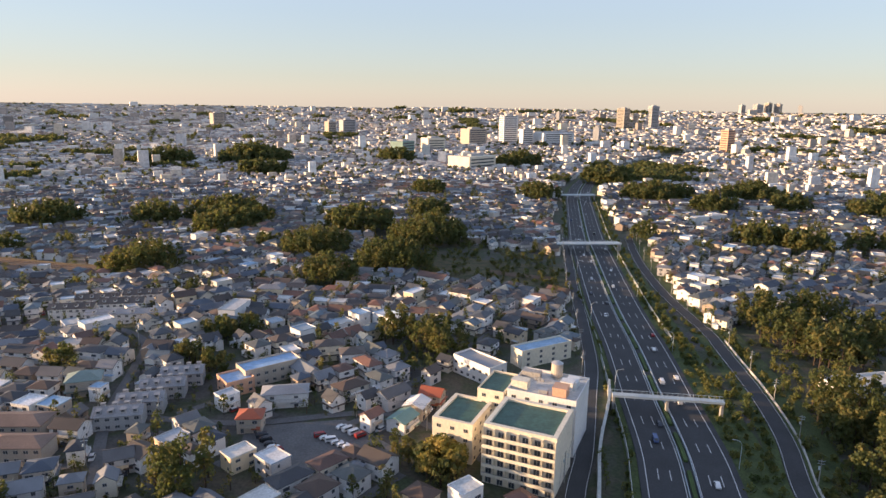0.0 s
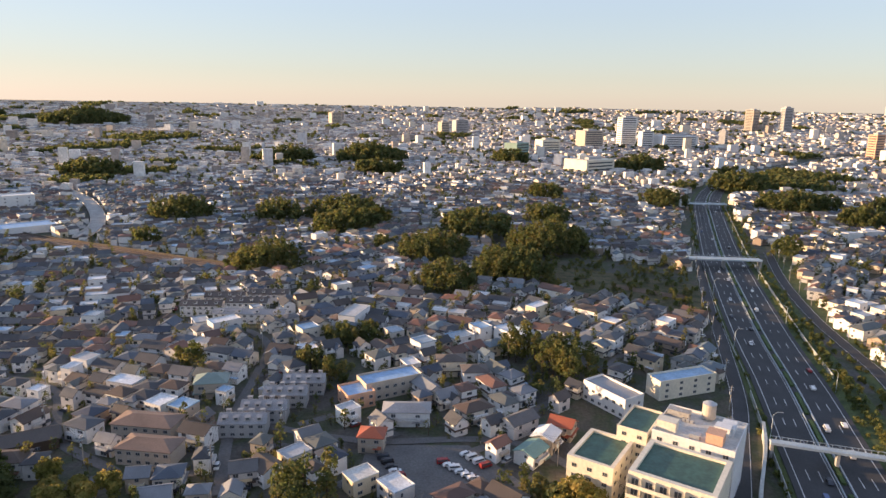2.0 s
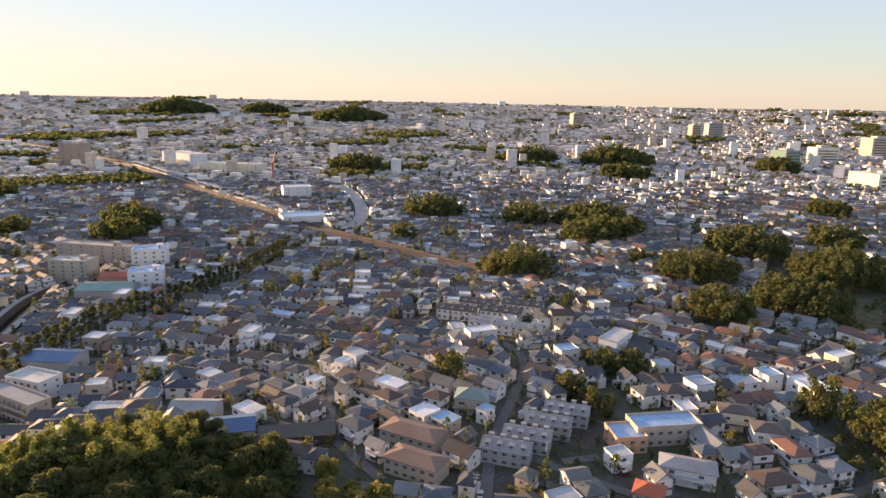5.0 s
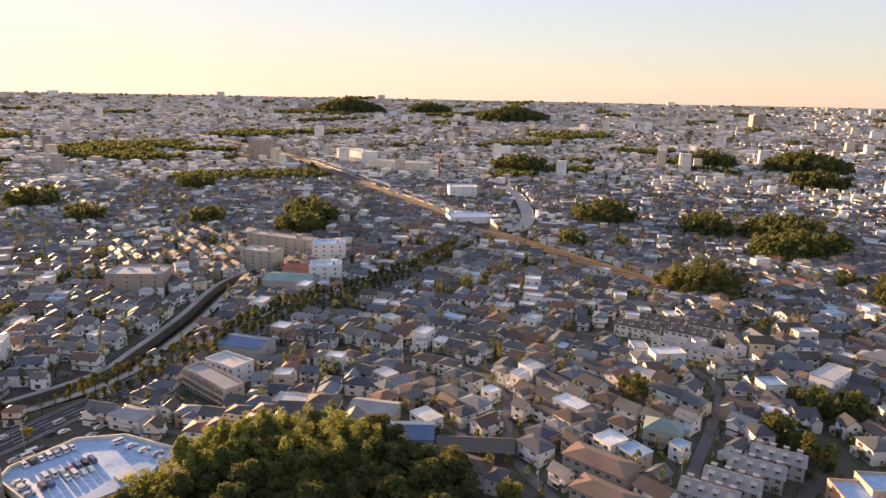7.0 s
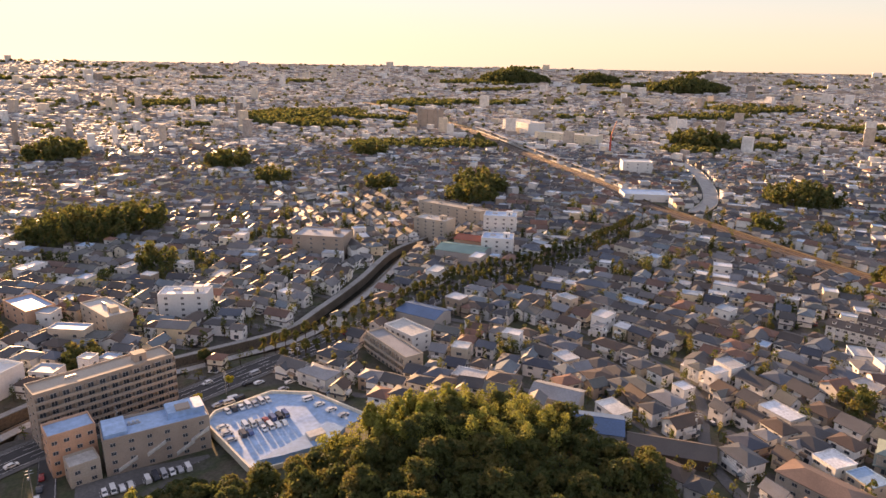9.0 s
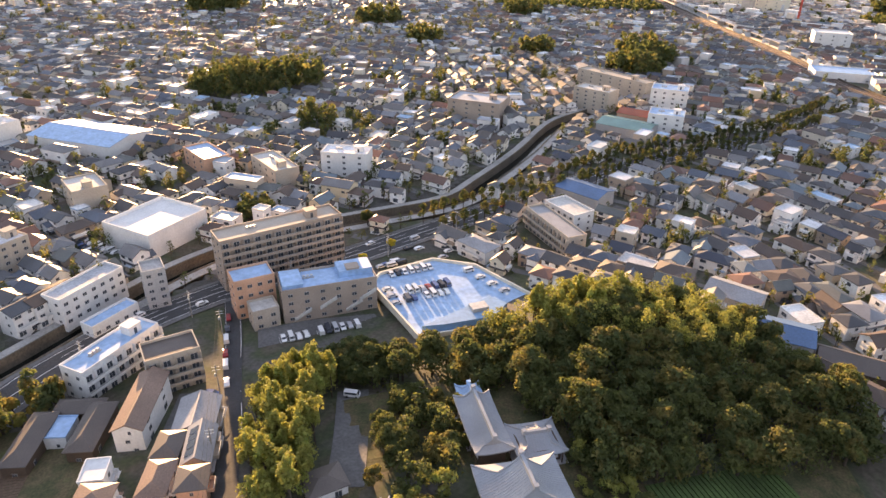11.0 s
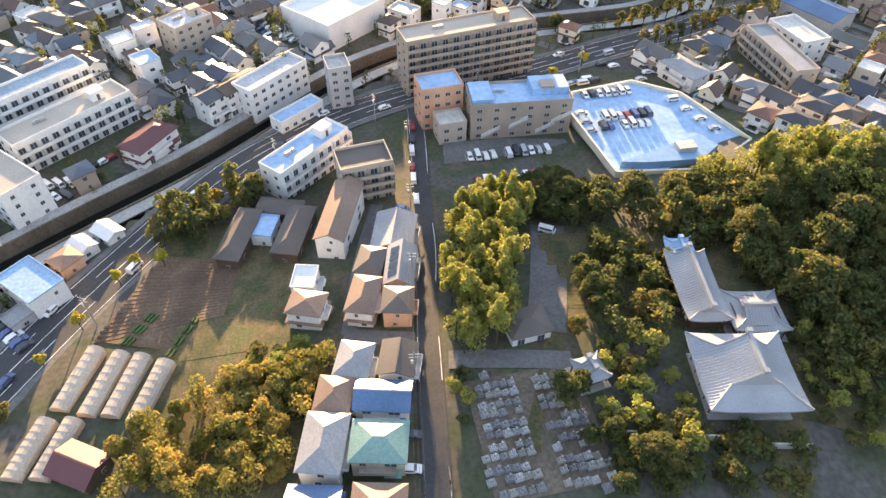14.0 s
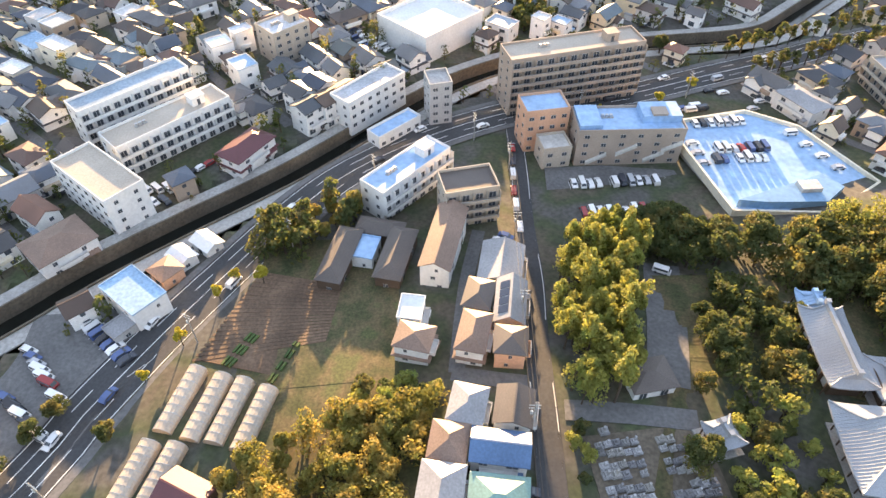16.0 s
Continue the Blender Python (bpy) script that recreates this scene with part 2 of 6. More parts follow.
def setting(name, shape, label, category, kind="structure"):
    return tagged(part(name, shape), label, category, "", kind)


def smooth01(v):
    v = min(1.0, max(0.0, v))
    return v * v * (3 - 2 * v)


def bell(x, y, cx, cy, rx, ry):
    return math.exp(-((x - cx) / rx) ** 2 - ((y - cy) / ry) ** 2)


def ground(x, y):
    """Height of the land: a plain that falls to the west, a temple rise, a wooded hill, and a long slow rise far out."""
    z = -1 - 8 * smooth01((-x - 140) / 160) + 5.5 * bell(x, y, -195, 45, 55, 75) + 9 * bell(x, y, -235, 150, 45, 50)
    r = math.hypot(x, y)
    return z + 88 * (max(0.0, min(r, 4900) - 1000) / 3900) ** 2


def course(pts, step=6.0):
    """A smooth line through the points."""
    p = [Vector((*a, 0)) for a in pts]
    p = [2 * p[0] - p[1]] + p + [2 * p[-1] - p[-2]]
    out = []
    for i in range(1, len(p) - 2):
        a, b, c, d = p[i - 1:i + 3]
        n = max(1, int((c - b).length / step))
        for k in range(n):
            t = k / n
            out.append(0.5 * (2 * b + (c - a) * t + (2 * a - 5 * b + 4 * c - d) * t * t + (3 * b - a - 3 * c + d) * t ** 3))
    return out + [p[-2]]


def sides(line):
    out = []
    for i, p in enumerate(line):
        d = (line[min(i + 1, len(line) - 1)] - line[max(i - 1, 0)]).normalized()
        out.append(Vector((-d.y, d.x, 0)))
    return out


def ribbon(shape, line, a, b, lift, mi=0, thick=0.0, every=None, flat=True):
    """A strip along a line, from a to b metres left of it; every=(on, off): dashes counted in steps."""
    nn = sides(line)
    def at(i, off, up=0.0):
        p = line[i] + nn[i] * off
        z = ground(line[i].x, line[i].y) if flat else ground(p.x, p.y)
        return (p.x, p.y, z + lift + up)
    if every:
        runs = [(i, min(i + every[0], len(line) - 1)) for i in range(0, len(line) - 1, sum(every))]
    else:
        runs = [(0, len(line) - 1)]
    for i0, i1 in runs:
        v, n = [], 4 if thick else 2
        for i in range(i0, i1 + 1):
            v += [at(i, a, thick), at(i, b, thick)] + ([at(i, b), at(i, a)] if thick else [])
        f = []
        for k in range(i1 - i0):
            p, q = k * n, k * n + n
            f.append((p, q, q + 1, p + 1))
            if thick:
                f += [(p + 1, q + 1, q + 2, p + 2), (p + 2, q + 2, q + 3, p + 3), (p + 3, q + 3, q, p)]
        if thick:
            e = (i1 - i0) * n
            f += [(0, 1, 2, 3), (e + 3, e + 2, e + 1, e)]
        shape.add(v, f, mi)


LINE_ARRAYS = {}


def near_line(x, y, line):
    if id(line) not in LINE_ARRAYS:
        LINE_ARRAYS[id(line)] = (line, np.array([(p.x, p.y) for p in line]))
    d = LINE_ARRAYS[id(line)][1] - (x, y)
    return float((d * d).sum(1).min()) ** 0.5


def inside(x, y, poly):
    c = False
    for i in range(len(poly)):
        (x0, y0), (x1, y1) = poly[i - 1], poly[i]
        if (y0 > y) != (y1 > y) and x < (x1 - x0) * (y - y0) / (y1 - y0) + x0:
            c = not c
    return c


# ---- plan: lines of the roads, the canal and the railway; woods; open ground ----
MOTORWAY = course([(62, 80), (72, 140), (82, 186), (88, 215), (94, 262), (101, 315), (109, 392), (128, 535), (138, 606), (168, 779), (192, 906), (229, 1039), (285, 1182), (382, 1352), (594, 1657), (760, 1850)])
SIDE = course([(36, 150), (44, 186), (53, 214), (65, 261), (74, 299), (84, 369), (94, 450), (118, 600)])
FRONT = course([(112, 150), (118, 187), (130, 224), (138, 263), (143, 301), (148, 342), (148, 371), (150, 432), (160, 515), (178, 609)])
CANAL = course([(-175, -180), (-205, -140), (-237, -105), (-253, -90), (-272, -68), (-294, -40), (-323, -8), (-346, 21), (-362, 60), (-366, 100), (-371, 142), (-390, 170), (-424, 212), (-470, 262), (-494, 310), (-540, 360)], 5)
AVENUE = course([(-150, -112), (-193, -83), (-209, -76), (-232, -64), (-254, -51), (-270, -41), (-289, -26), (-303, -8), (-315, 14), (-324, 40), (-330, 75), (-341, 110), (-350, 140), (-360, 170), (-371, 210), (-386, 260), (-390, 310), (-400, 380), (-430, 470)])
STREET = course([(-120, 12), (-150, 15), (-182, 18), (-201, 20), (-220, 22), (-239, 25), (-263, 27), (-290, 30), (-316, 32)])
RAIL = course([(-250, 478), (-376, 514), (-440, 531), (-499, 548), (-618, 600), (-761, 653), (-914, 714), (-1115, 792), (-1333, 859), (-1546, 900), (-1900, 960)], 12)
LANE_A = course([(-110, 190), (-129, 238), (-139, 282), (-151, 320), (-187, 345), (-240, 352)])
LANE_B = course([(-150, 196), (-186, 214), (-220, 254), (-262, 268), (-300, 250), (-352, 215)])
LANE_C = course([(30, 190), (-15, 240), (-75, 232), (-129, 238)])
LINES = [(MOTORWAY, 50), (SIDE, 9), (FRONT, 9), (CANAL, 19), (AVENUE, 14), (STREET, 8), (RAIL, 26), (LANE_A, 4), (LANE_B, 4), (LANE_C, 4)]
# woods: x, y, radius
WOODS_EAST = [(-222, 480, 26), (-406, 678, 34), (-233, 710, 38), (-298, 690, 26), (-182, 658, 17), (-76, 627, 34), (-11, 699, 23), (-9, 577, 36), (-100, 524, 29), (-76, 436, 20), (-36, 480, 29), (128, 855, 26), (-14, 883, 22), (0, 310, 14), (-22, 322, 11), (-115, 324, 9), (-103, 280, 7), (-175, 285, 8), (-80, 187, 12), (-2, 203, 9), (8, 190, 6)]
WOODS_NORTH = [(-400, 1422, 76), (276, 858, 38), (271, 1047, 40), (310, 870, 26), (321, 767, 27), (416, 871, 38), (419, 776, 23), (288, 572, 25), (316, 550, 21), (367, 553, 17), (492, 741, 23), (185, 361, 15), (184, 324, 14), (194, 300, 14), (223, 325, 15), (215, 360, 14), (163, 240, 17), (172, 208, 25), (146, 188, 12), (136, 172, 10), (200, 238, 14), (187, 590, 11), (157, 1309, 43), (-94, 1391, 36)]
WOODS_WEST = [(-362, 544, 12), (-752, 993, 46), (-206, 629, 30), (-608, 441, 22), (-580, 405, 20), (-911, 468, 25), (-899, 265, 28), (-759, 270, 19), (-679, 360, 14), (-564, 1362, 55), (-318, 1183, 38), (-117, 293, 7), (-102, 330, 10), (-148, 552, 10), (-622, 70, 36), (-630, 112, 26), (-509, 106, 12), (-1049, 90, 38), (-633, 453, 26), (-385, 50, 8), (-260, -36, 9), (-272, -24, 7), (-2700, 2200, 170), (-2450, 2520, 110), (-1820, 2390, 150)]
WOODS = WOODS_EAST + WOODS_NORTH + WOODS_WEST
OPEN = [  # ground with no houses filled in
    [(-262, -62), (-240, -14), (-160, -8), (-150, -70), (-200, -92)],
    [(-330, 34), (-345, 118), (-266, 140), (-258, 160), (-230, 188), (-150, 184), (-120, 12), (-320, 12)],
    [(-275, 32), (-300, -16), (-240, -66), (-150, -60), (-150, 40)],
    [(-74, 230), (-36, 237), (-13, 214), (-40, 196), (-72, 208)],
    [(-12, 190), (48, 170), (78, 300), (24, 300), (-14, 260)],
    [(-70, 470), (95, 400), (112, 520), (-60, 600)],
    [(-130, 290), (-90, 262), (-86, 290), (-104, 320)],
    [(-200, -72), (-221, -62), (-240, -80), (-226, -106), (-190, -104)],
    [(100, 150), (112, 300), (120, 400), (140, 540), (160, 640), (200, 640), (172, 515), (160, 432), (158, 371), (152, 301), (140, 224), (126, 150)],
    [(-20, 290), (20, 290), (18, 335), (-30, 340)],
    [(118, 150), (148, 300), (150, 350), (250, 350), (250, 150)],
]
BUILT = []          # x, y, radius of what already stands


def blocked(x, y, r):
    for line, w in LINES:
        if near_line(x, y, line) < w * 0.5 + r:
            return True
    for cx, cy, cr in WOODS:
        if (cx - x) ** 2 + (cy - y) ** 2 < (cr + r * 0.6) ** 2:
            return True
    for p in OPEN:
        if inside(x, y, p):
            return True
    return any((cx - x) ** 2 + (cy - y) ** 2 < (cr + r) ** 2 for cx, cy, cr in BUILT)


# ---- land: one sheet, sunk along the canal ----
def land_axis(lo, hi, step, far):
    a = list(np.arange(lo, hi + 0.1, step))
    d, s = [], step
    while s and a[-1] + sum(d) < far:
        s *= 1.12
        d.append(s)
    up = list(a[-1] + np.cumsum(d))
    down = list(a[0] - np.cumsum(d))
    return down[::-1] + a + up


xs, ys = land_axis(-500, 180, 4, 5600), land_axis(-180, 420, 4, 5600)
land = Shape("soil")
for yy in ys:
    for xx in xs:
        z = ground(xx, yy)
        if -620 < xx < -140 and -220 < yy < 420:
            z -= 7.0 * smooth01((9.6 - near_line(xx, yy, CANAL)) / 2.6)
        land.v.append((xx, yy, z))
nx = len(xs)
land.f = [(j * nx + i, j * nx + i + 1, (j + 1) * nx + i + 1, (j + 1) * nx + i) for j in range(len(ys) - 1) for i in range(nx - 1)]
land.m = [0] * len(land.f)
setting("ground", land, "brown and grey earth and paved yards", "ground")

# ---- motorway ----
road = Shape("asphalt")
ribbon(road, MOTORWAY, -16.5, 16.5, 0.25, thick=0.15)
setting("motorway", road, "dark asphalt motorway with three lanes each way", "road")
verge = Shape("turf")
ribbon(verge, MOTORWAY, 16.6, 20.5, 0.02, thick=0.1)
ribbon(verge, MOTORWAY, -30, -16.6, 0.02, thick=0.1)
ribbon(verge, FRONT, -16, -3.7, .1, thick=.05, flat=False)
ribbon(verge, [p for p in FRONT if p.y < 345], 3.7, 9, .1, thick=.05, flat=False)
setting("verge", verge, "green grass verge beside the motorway", "grass")
marks = Shape("paint")
for off in (-14.2, -2.3, 2.3, 14.2):
    ribbon(marks, MOTORWAY, off - 0.13, off + 0.13, 0.43)
for off in (-10.2, -6.2, 6.2, 10.2):
    ribbon(marks, MOTORWAY, off - 0.12, off + 0.12, 0.43, every=(1, 2))
setting("lane_markings", marks, "white painted lane lines on the motorway", "road marking")
hedge = Shape("crop", "steel")
ribbon(hedge, MOTORWAY, -0.7, 0.7, 0.4, thick=0.9, every=(3, 1))
ribbon(hedge, MOTORWAY, -1.7, -1.5, 0.4, 1, thick=0.8)
ribbon(hedge, MOTORWAY, 1.5, 1.7, 0.4, 1, thick=0.8)
setting("median", hedge, "planted central strip between steel crash barriers", "median")
barrier = Shape("panel", "pale")
ribbon(barrier, [p for p in MOTORWAY if 330 < p.y < 900], -21.2, -20.9, 0, 0, thick=2.0)
ribbon(barrier, [p for p in MOTORWAY if p.y < 300], 19.5, 19.7, 0, thick=2.6)
ribbon(barrier, [p for p in MOTORWAY if 300 < p.y < 840], 18.2, 18.3, 0, thick=1.1)
ribbon(barrier, course([(42, 150), (51, 186), (58, 214), (70, 250), (75, 270)], 3), -.12, .12, 0, thick=3.6)
ribbon(barrier, course([(42, 150), (51, 186), (58, 214), (70, 250), (75, 270)], 3), -1.0, .1, 3.6, thick=.15)
ribbon(barrier, course([(42, 150), (51, 186), (58, 214), (70, 250), (75, 270)], 3), -.2, .2, 0, 1, thick=3.9, every=(1, 5))
ribbon(barrier, [p for p in FRONT if p.y < 330], -4.9, -4.65, 0, 1, thick=1.3)
setting("noise_barrier", barrier, "grey noise barrier walls along the motorway", "barrier")

# ---- streets ----
streets = Shape("asphalt", "lane")
for line, w, up in ((SIDE, 3.4, .22), (FRONT, 3.6, .22), (AVENUE, 6.2, .22), (STREET, 2.8, .25)):
    ribbon(streets, line, -w, w, up, thick=0.08)
for a, b in ((6.25, 8.2), (-8.2, -6.25)):
    ribbon(streets, AVENUE, a, b, 0.22, 1, thick=0.2)
setting("road", streets, "grey asphalt streets with pale kerbed pavements", "road")
lanes = Shape("lane")
for line in (LANE_A, LANE_B, LANE_C):
    ribbon(lanes, line, -2.1, 2.1, 0.2, thick=0.06, flat=False)
marks = Shape("paint")
for off in (-5.7, 5.7):
    ribbon(marks, AVENUE, off - 0.1, off + 0.1, 0.33)
ribbon(marks, AVENUE, -0.12, 0.12, 0.33)
for off in (-2.9, 2.9):
    ribbon(marks, AVENUE, off - 0.1, off + 0.1, 0.33, every=(1, 1))
for line, w in ((STREET, 2.4), (SIDE, 3.0), (FRONT, 3.2)):
    ribbon(marks, line, w - 0.08, w + 0.08, 0.33)
    ribbon(marks, line, -w - 0.08, -w + 0.08, 0.33)
setting("street_markings", marks, "white lines painted on the streets", "road marking")

# ---- canal ----
canal = Shape("moss", "water", "concrete")
for s in (-1, 1):
    ribbon(canal, CANAL, *sorted((s * 4.6, s * 5.1)), -4.4, 0, thick=5.2)
    ribbon(canal, CANAL, *sorted((s * 5.1, s * 9.4)), -0.1, 2, thick=0.35)
ribbon(canal, CANAL, -4.6, 4.6, -3.9, 1)
setting("canal", canal, "dark canal sunk between concrete walls and paths", "water")

# ---- railway ----
track = Shape("rust", "rail", "moss")
ribbon(track, RAIL, -10, 10, 0.1, thick=1.6)
for off in (-8, -6.9, -3.8, -2.7, 2.7, 3.8, 6.9, 8):
    ribbon(track, RAIL, off - 0.12, off + 0.12, 1.7, 1, thick=0.15)
ribbon(track, RAIL, -10.6, -10.1, 0.1, 2, thick=2.8)
ribbon(track, RAIL, 10.1, 10.6, 0.1, 2, thick=2.8)
setting("railway", track, "rust-brown railway tracks on a ballasted embankment", "railway")


# ---- houses ----
def gable(sh, w, d, z, rise, over=0.5, t=0.22, mi=0):
    """Two roof plates with the ridge along x."""
    x, y = w / 2 + over, d / 2 + over
    e, top = z - rise * over / (d / 2), z + rise
    prof = [(-y, e), (-.18, top - .02), (-.18, top + .12), (.18, top + .12), (.18, top - .02), (y, e), (y, e - t), (0, top - t - .05), (-y, e - t)]
    n = len(prof)
    sh.add([(-x, *p) for p in prof] + [(x, *p) for p in prof], [(k, n + k, n + (k + 1) % n, (k + 1) % n) for k in range(n)] + [(0, 1, 7, 8), (1, 2, 3, 4, 7), (4, 5, 6, 7), (n + 8, n + 7, n + 1, n), (n + 7, n + 4, n + 3, n + 2, n + 1), (n + 7, n + 6, n + 5, n + 4)], mi)


def hip(sh, w, d, z, rise, over=0.55, mi=0):
    x, y, r = w / 2 + over, d / 2 + over, max(0.2, (w - d) / 2)
    v = [(-x, -y, z), (x, -y, z), (x, y, z), (-x, y, z), (-x, -y, z + .2), (x, -y, z + .2), (x, y, z + .2), (-x, y, z + .2), (-r, 0, z + rise), (r, 0, z + rise)]
    sh.add(v, [(3, 2, 1, 0), (0, 1, 5, 4), (1, 2, 6, 5), (2, 3, 7, 6), (3, 0, 4, 7), (4, 5, 9, 8), (5, 6, 9), (6, 7, 8, 9), (7, 4, 8)], mi)


def gable_wall(sh, w, d, z0, z1, rise, mi=0):
    x, y = w / 2, d / 2
    sh.add([(-x, -y, z0), (x, -y, z0), (x, y, z0), (-x, y, z0), (-x, -y, z1), (x, -y, z1), (x, y, z1), (-x, y, z1), (-x, 0, z1 + rise - .15), (x, 0, z1 + rise - .15)],
           [(0, 1, 5, 4), (2, 3, 7, 6), (1, 2, 6, 9, 5), (3, 0, 4, 8, 7), (4, 5, 9, 8), (6, 7, 8, 9)], mi)


def window_spots(w, d, h, rnd, floors=2):
    """Places of the windows of a small house: x, y, z, yaw, width, height."""
    out = []
    fh = h / floors
    for f in range(floors):
        for s in (-1, 1):
            for u in ((-.28, .24) if w > 7.5 else (.0,)):
                tall = f == 0 and s < 0
                ww, hh = rnd.choice((1.7, 1.7, 1.2, 2.4)), 1.9 if tall else rnd.choice((1.1, 1.3))
                out.append((u * w, s * d / 2, f * fh + (0.4 if tall else 1.0), 0, ww, hh))
            out.append((s * w / 2, rnd.uniform(-.2, .2) * d, f * fh + 1.05, 90, rnd.choice((.8, 1.2)), 1.1))
    return out


def window_shape(sh, ww, hh, fm=0, gm=1):
    x = ww / 2
    sh.box(-x, x, -.07, .07, 0, hh, fm)
    for s in (-1, 1):
        sh.box(s * x * .5 - x * .43, s * x * .5 + x * .43, -.085, .085, .08, hh - .08, gm)


WINDOW_MESH = {}


def window_mesh(ww, hh):
    key = (round(ww, 1), round(hh, 1))
    if key not in WINDOW_MESH:
        s = Shape("alu", "glass")
        window_shape(s, *key)
        WINDOW_MESH[key] = s.mesh("window")
    return WINDOW_MESH[key]


def house_shapes(style, w, d, h, rise, wall, roof, win, rnd, wm=0, rm=0, floors=2):
    """Fills the shapes of one house at their present place. Returns the window spots when win is None."""
    if style == "gable":
        gable_wall(wall, w, d, -1.5, h, rise, wm)
        gable(roof, w, d, h, rise, mi=rm)
    elif style == "hip":
        wall.box(-w / 2, w / 2, -d / 2, d / 2, -1.5, h, wm)
        hip(roof, w, d, h, rise, mi=rm)
    else:
        wall.box(-w / 2, w / 2, -d / 2, d / 2, -1.5, h, wm)
        x, y = w / 2 + .08, d / 2 + .08
        roof.box(-x, x, -y, y, h, h + .12, rm)
        for a in (-1, 1):
            roof.box(-x, x, a * y - .1, a * y + .1, h + .12, h + .5, rm)
            roof.box(a * x - .1, a * x + .1, -y + .1, y - .1, h + .12, h + .5, rm)
    if win is not None and style != "flat" and rnd.random() < .4:
        hip(roof, w + .9, d + .9, 2.75, .55, .3, mi=rm)          # a pent roof round the ground floor
    spots = window_spots(w, d, h, rnd, floors)
    if win is None:
        return spots
    x, y, z, c, s = win.o
    keep = win.o
    for px, py, pz, a, ww, hh in spots:
        win.o = (x + c * px - s * py, y + s * px + c * py, z + pz, c if a == 0 else -s, s if a == 0 else c)
        win.box(-ww / 2, ww / 2, -.07, .07, 0, hh, 0, False)
    win.o = keep
    return spots


def house_thing(x, y, yaw, w, d, h, style, rise, roofmat, wallmat, label, group="", extras=True, seed=0, category="house", floors=2, name="house"):
    rnd = random.Random(seed)
    ob = thing(name, label, category, group, pose(x, y, ground(x, y), 0, 0, yaw))
    wall, roof = Shape(wallmat), Shape(roofmat)
    spots = house_shapes(style, w, d, h, rise, wall, roof, None, rnd, floors=floors)
    part("wall", wall, ob)
    part("roof", roof, ob)
    if floors == 2 and style != "flat" and rnd.random() < .4:
        pent = Shape(roofmat)
        hip(pent, w + .9, d + .9, 2.75, .55, .3)
        part("pent_roof", pent, ob)
    for px, py, pz, a, ww, hh in spots:
        part("window", window_mesh(ww, hh), ob).matrix_basis = pose(px, py, pz, 0, 0, a)
    if extras:
        fh = h / floors
        b = Shape(wallmat)                              # a balcony before the upper floor
        bw = w * rnd.uniform(.4, .75)
        b.box(-bw / 2, bw / 2, -d / 2 - 1.3, -d / 2 + .02, fh - .15, fh + .02)
        b.box(-bw / 2, bw / 2, -d / 2 - 1.36, -d / 2 - 1.26, fh + .02, fh + 1.0)
        for s in (-1, 1):
            b.box(s * bw / 2 - .05, s * bw / 2 + .05, -d / 2 - 1.26, -d / 2 - .02, fh + .02, fh + 1.0)
        rail = Shape("alu")
        rail.box(-bw / 2, bw / 2, -d / 2 - 1.38, -d / 2 - 1.24, fh + 1.0, fh + 1.08)
        part("handrail", rail, part("balcony", b, ob), "metal handrail")
        p = Shape(roofmat)                              # a porch roof over the entrance
        p.slab([(w * .12, -d / 2 - 1.5, fh - .55), (w * .45, -d / 2 - 1.5, fh - .55), (w * .45, -d / 2, fh - .1), (w * .12, -d / 2, fh - .1)], .15)
        part("porch_roof", p, ob)
        dr = Shape("door")
        dr.box(w * .2, w * .2 + .95, -d / 2 - .06, -d / 2 + .05, 0, 2.05)
        part("door", dr, ob)
    if "solar" in label:
        sp = Shape("solar")
        for i in range(4):
            u = -w * .4 + i * w * .2
            sp.slab([(u, d * .42, h + rise * .2 + .16), (u, d * .08, h + rise * .86 + .16), (u + w * .17, d * .08, h + rise * .86 + .16), (u + w * .17, d * .42, h + rise * .2 + .16)], .06)
        part("solar_panel", sp, ob)
    BUILT.append((x, y, max(w, d) * 0.5))
    return ob


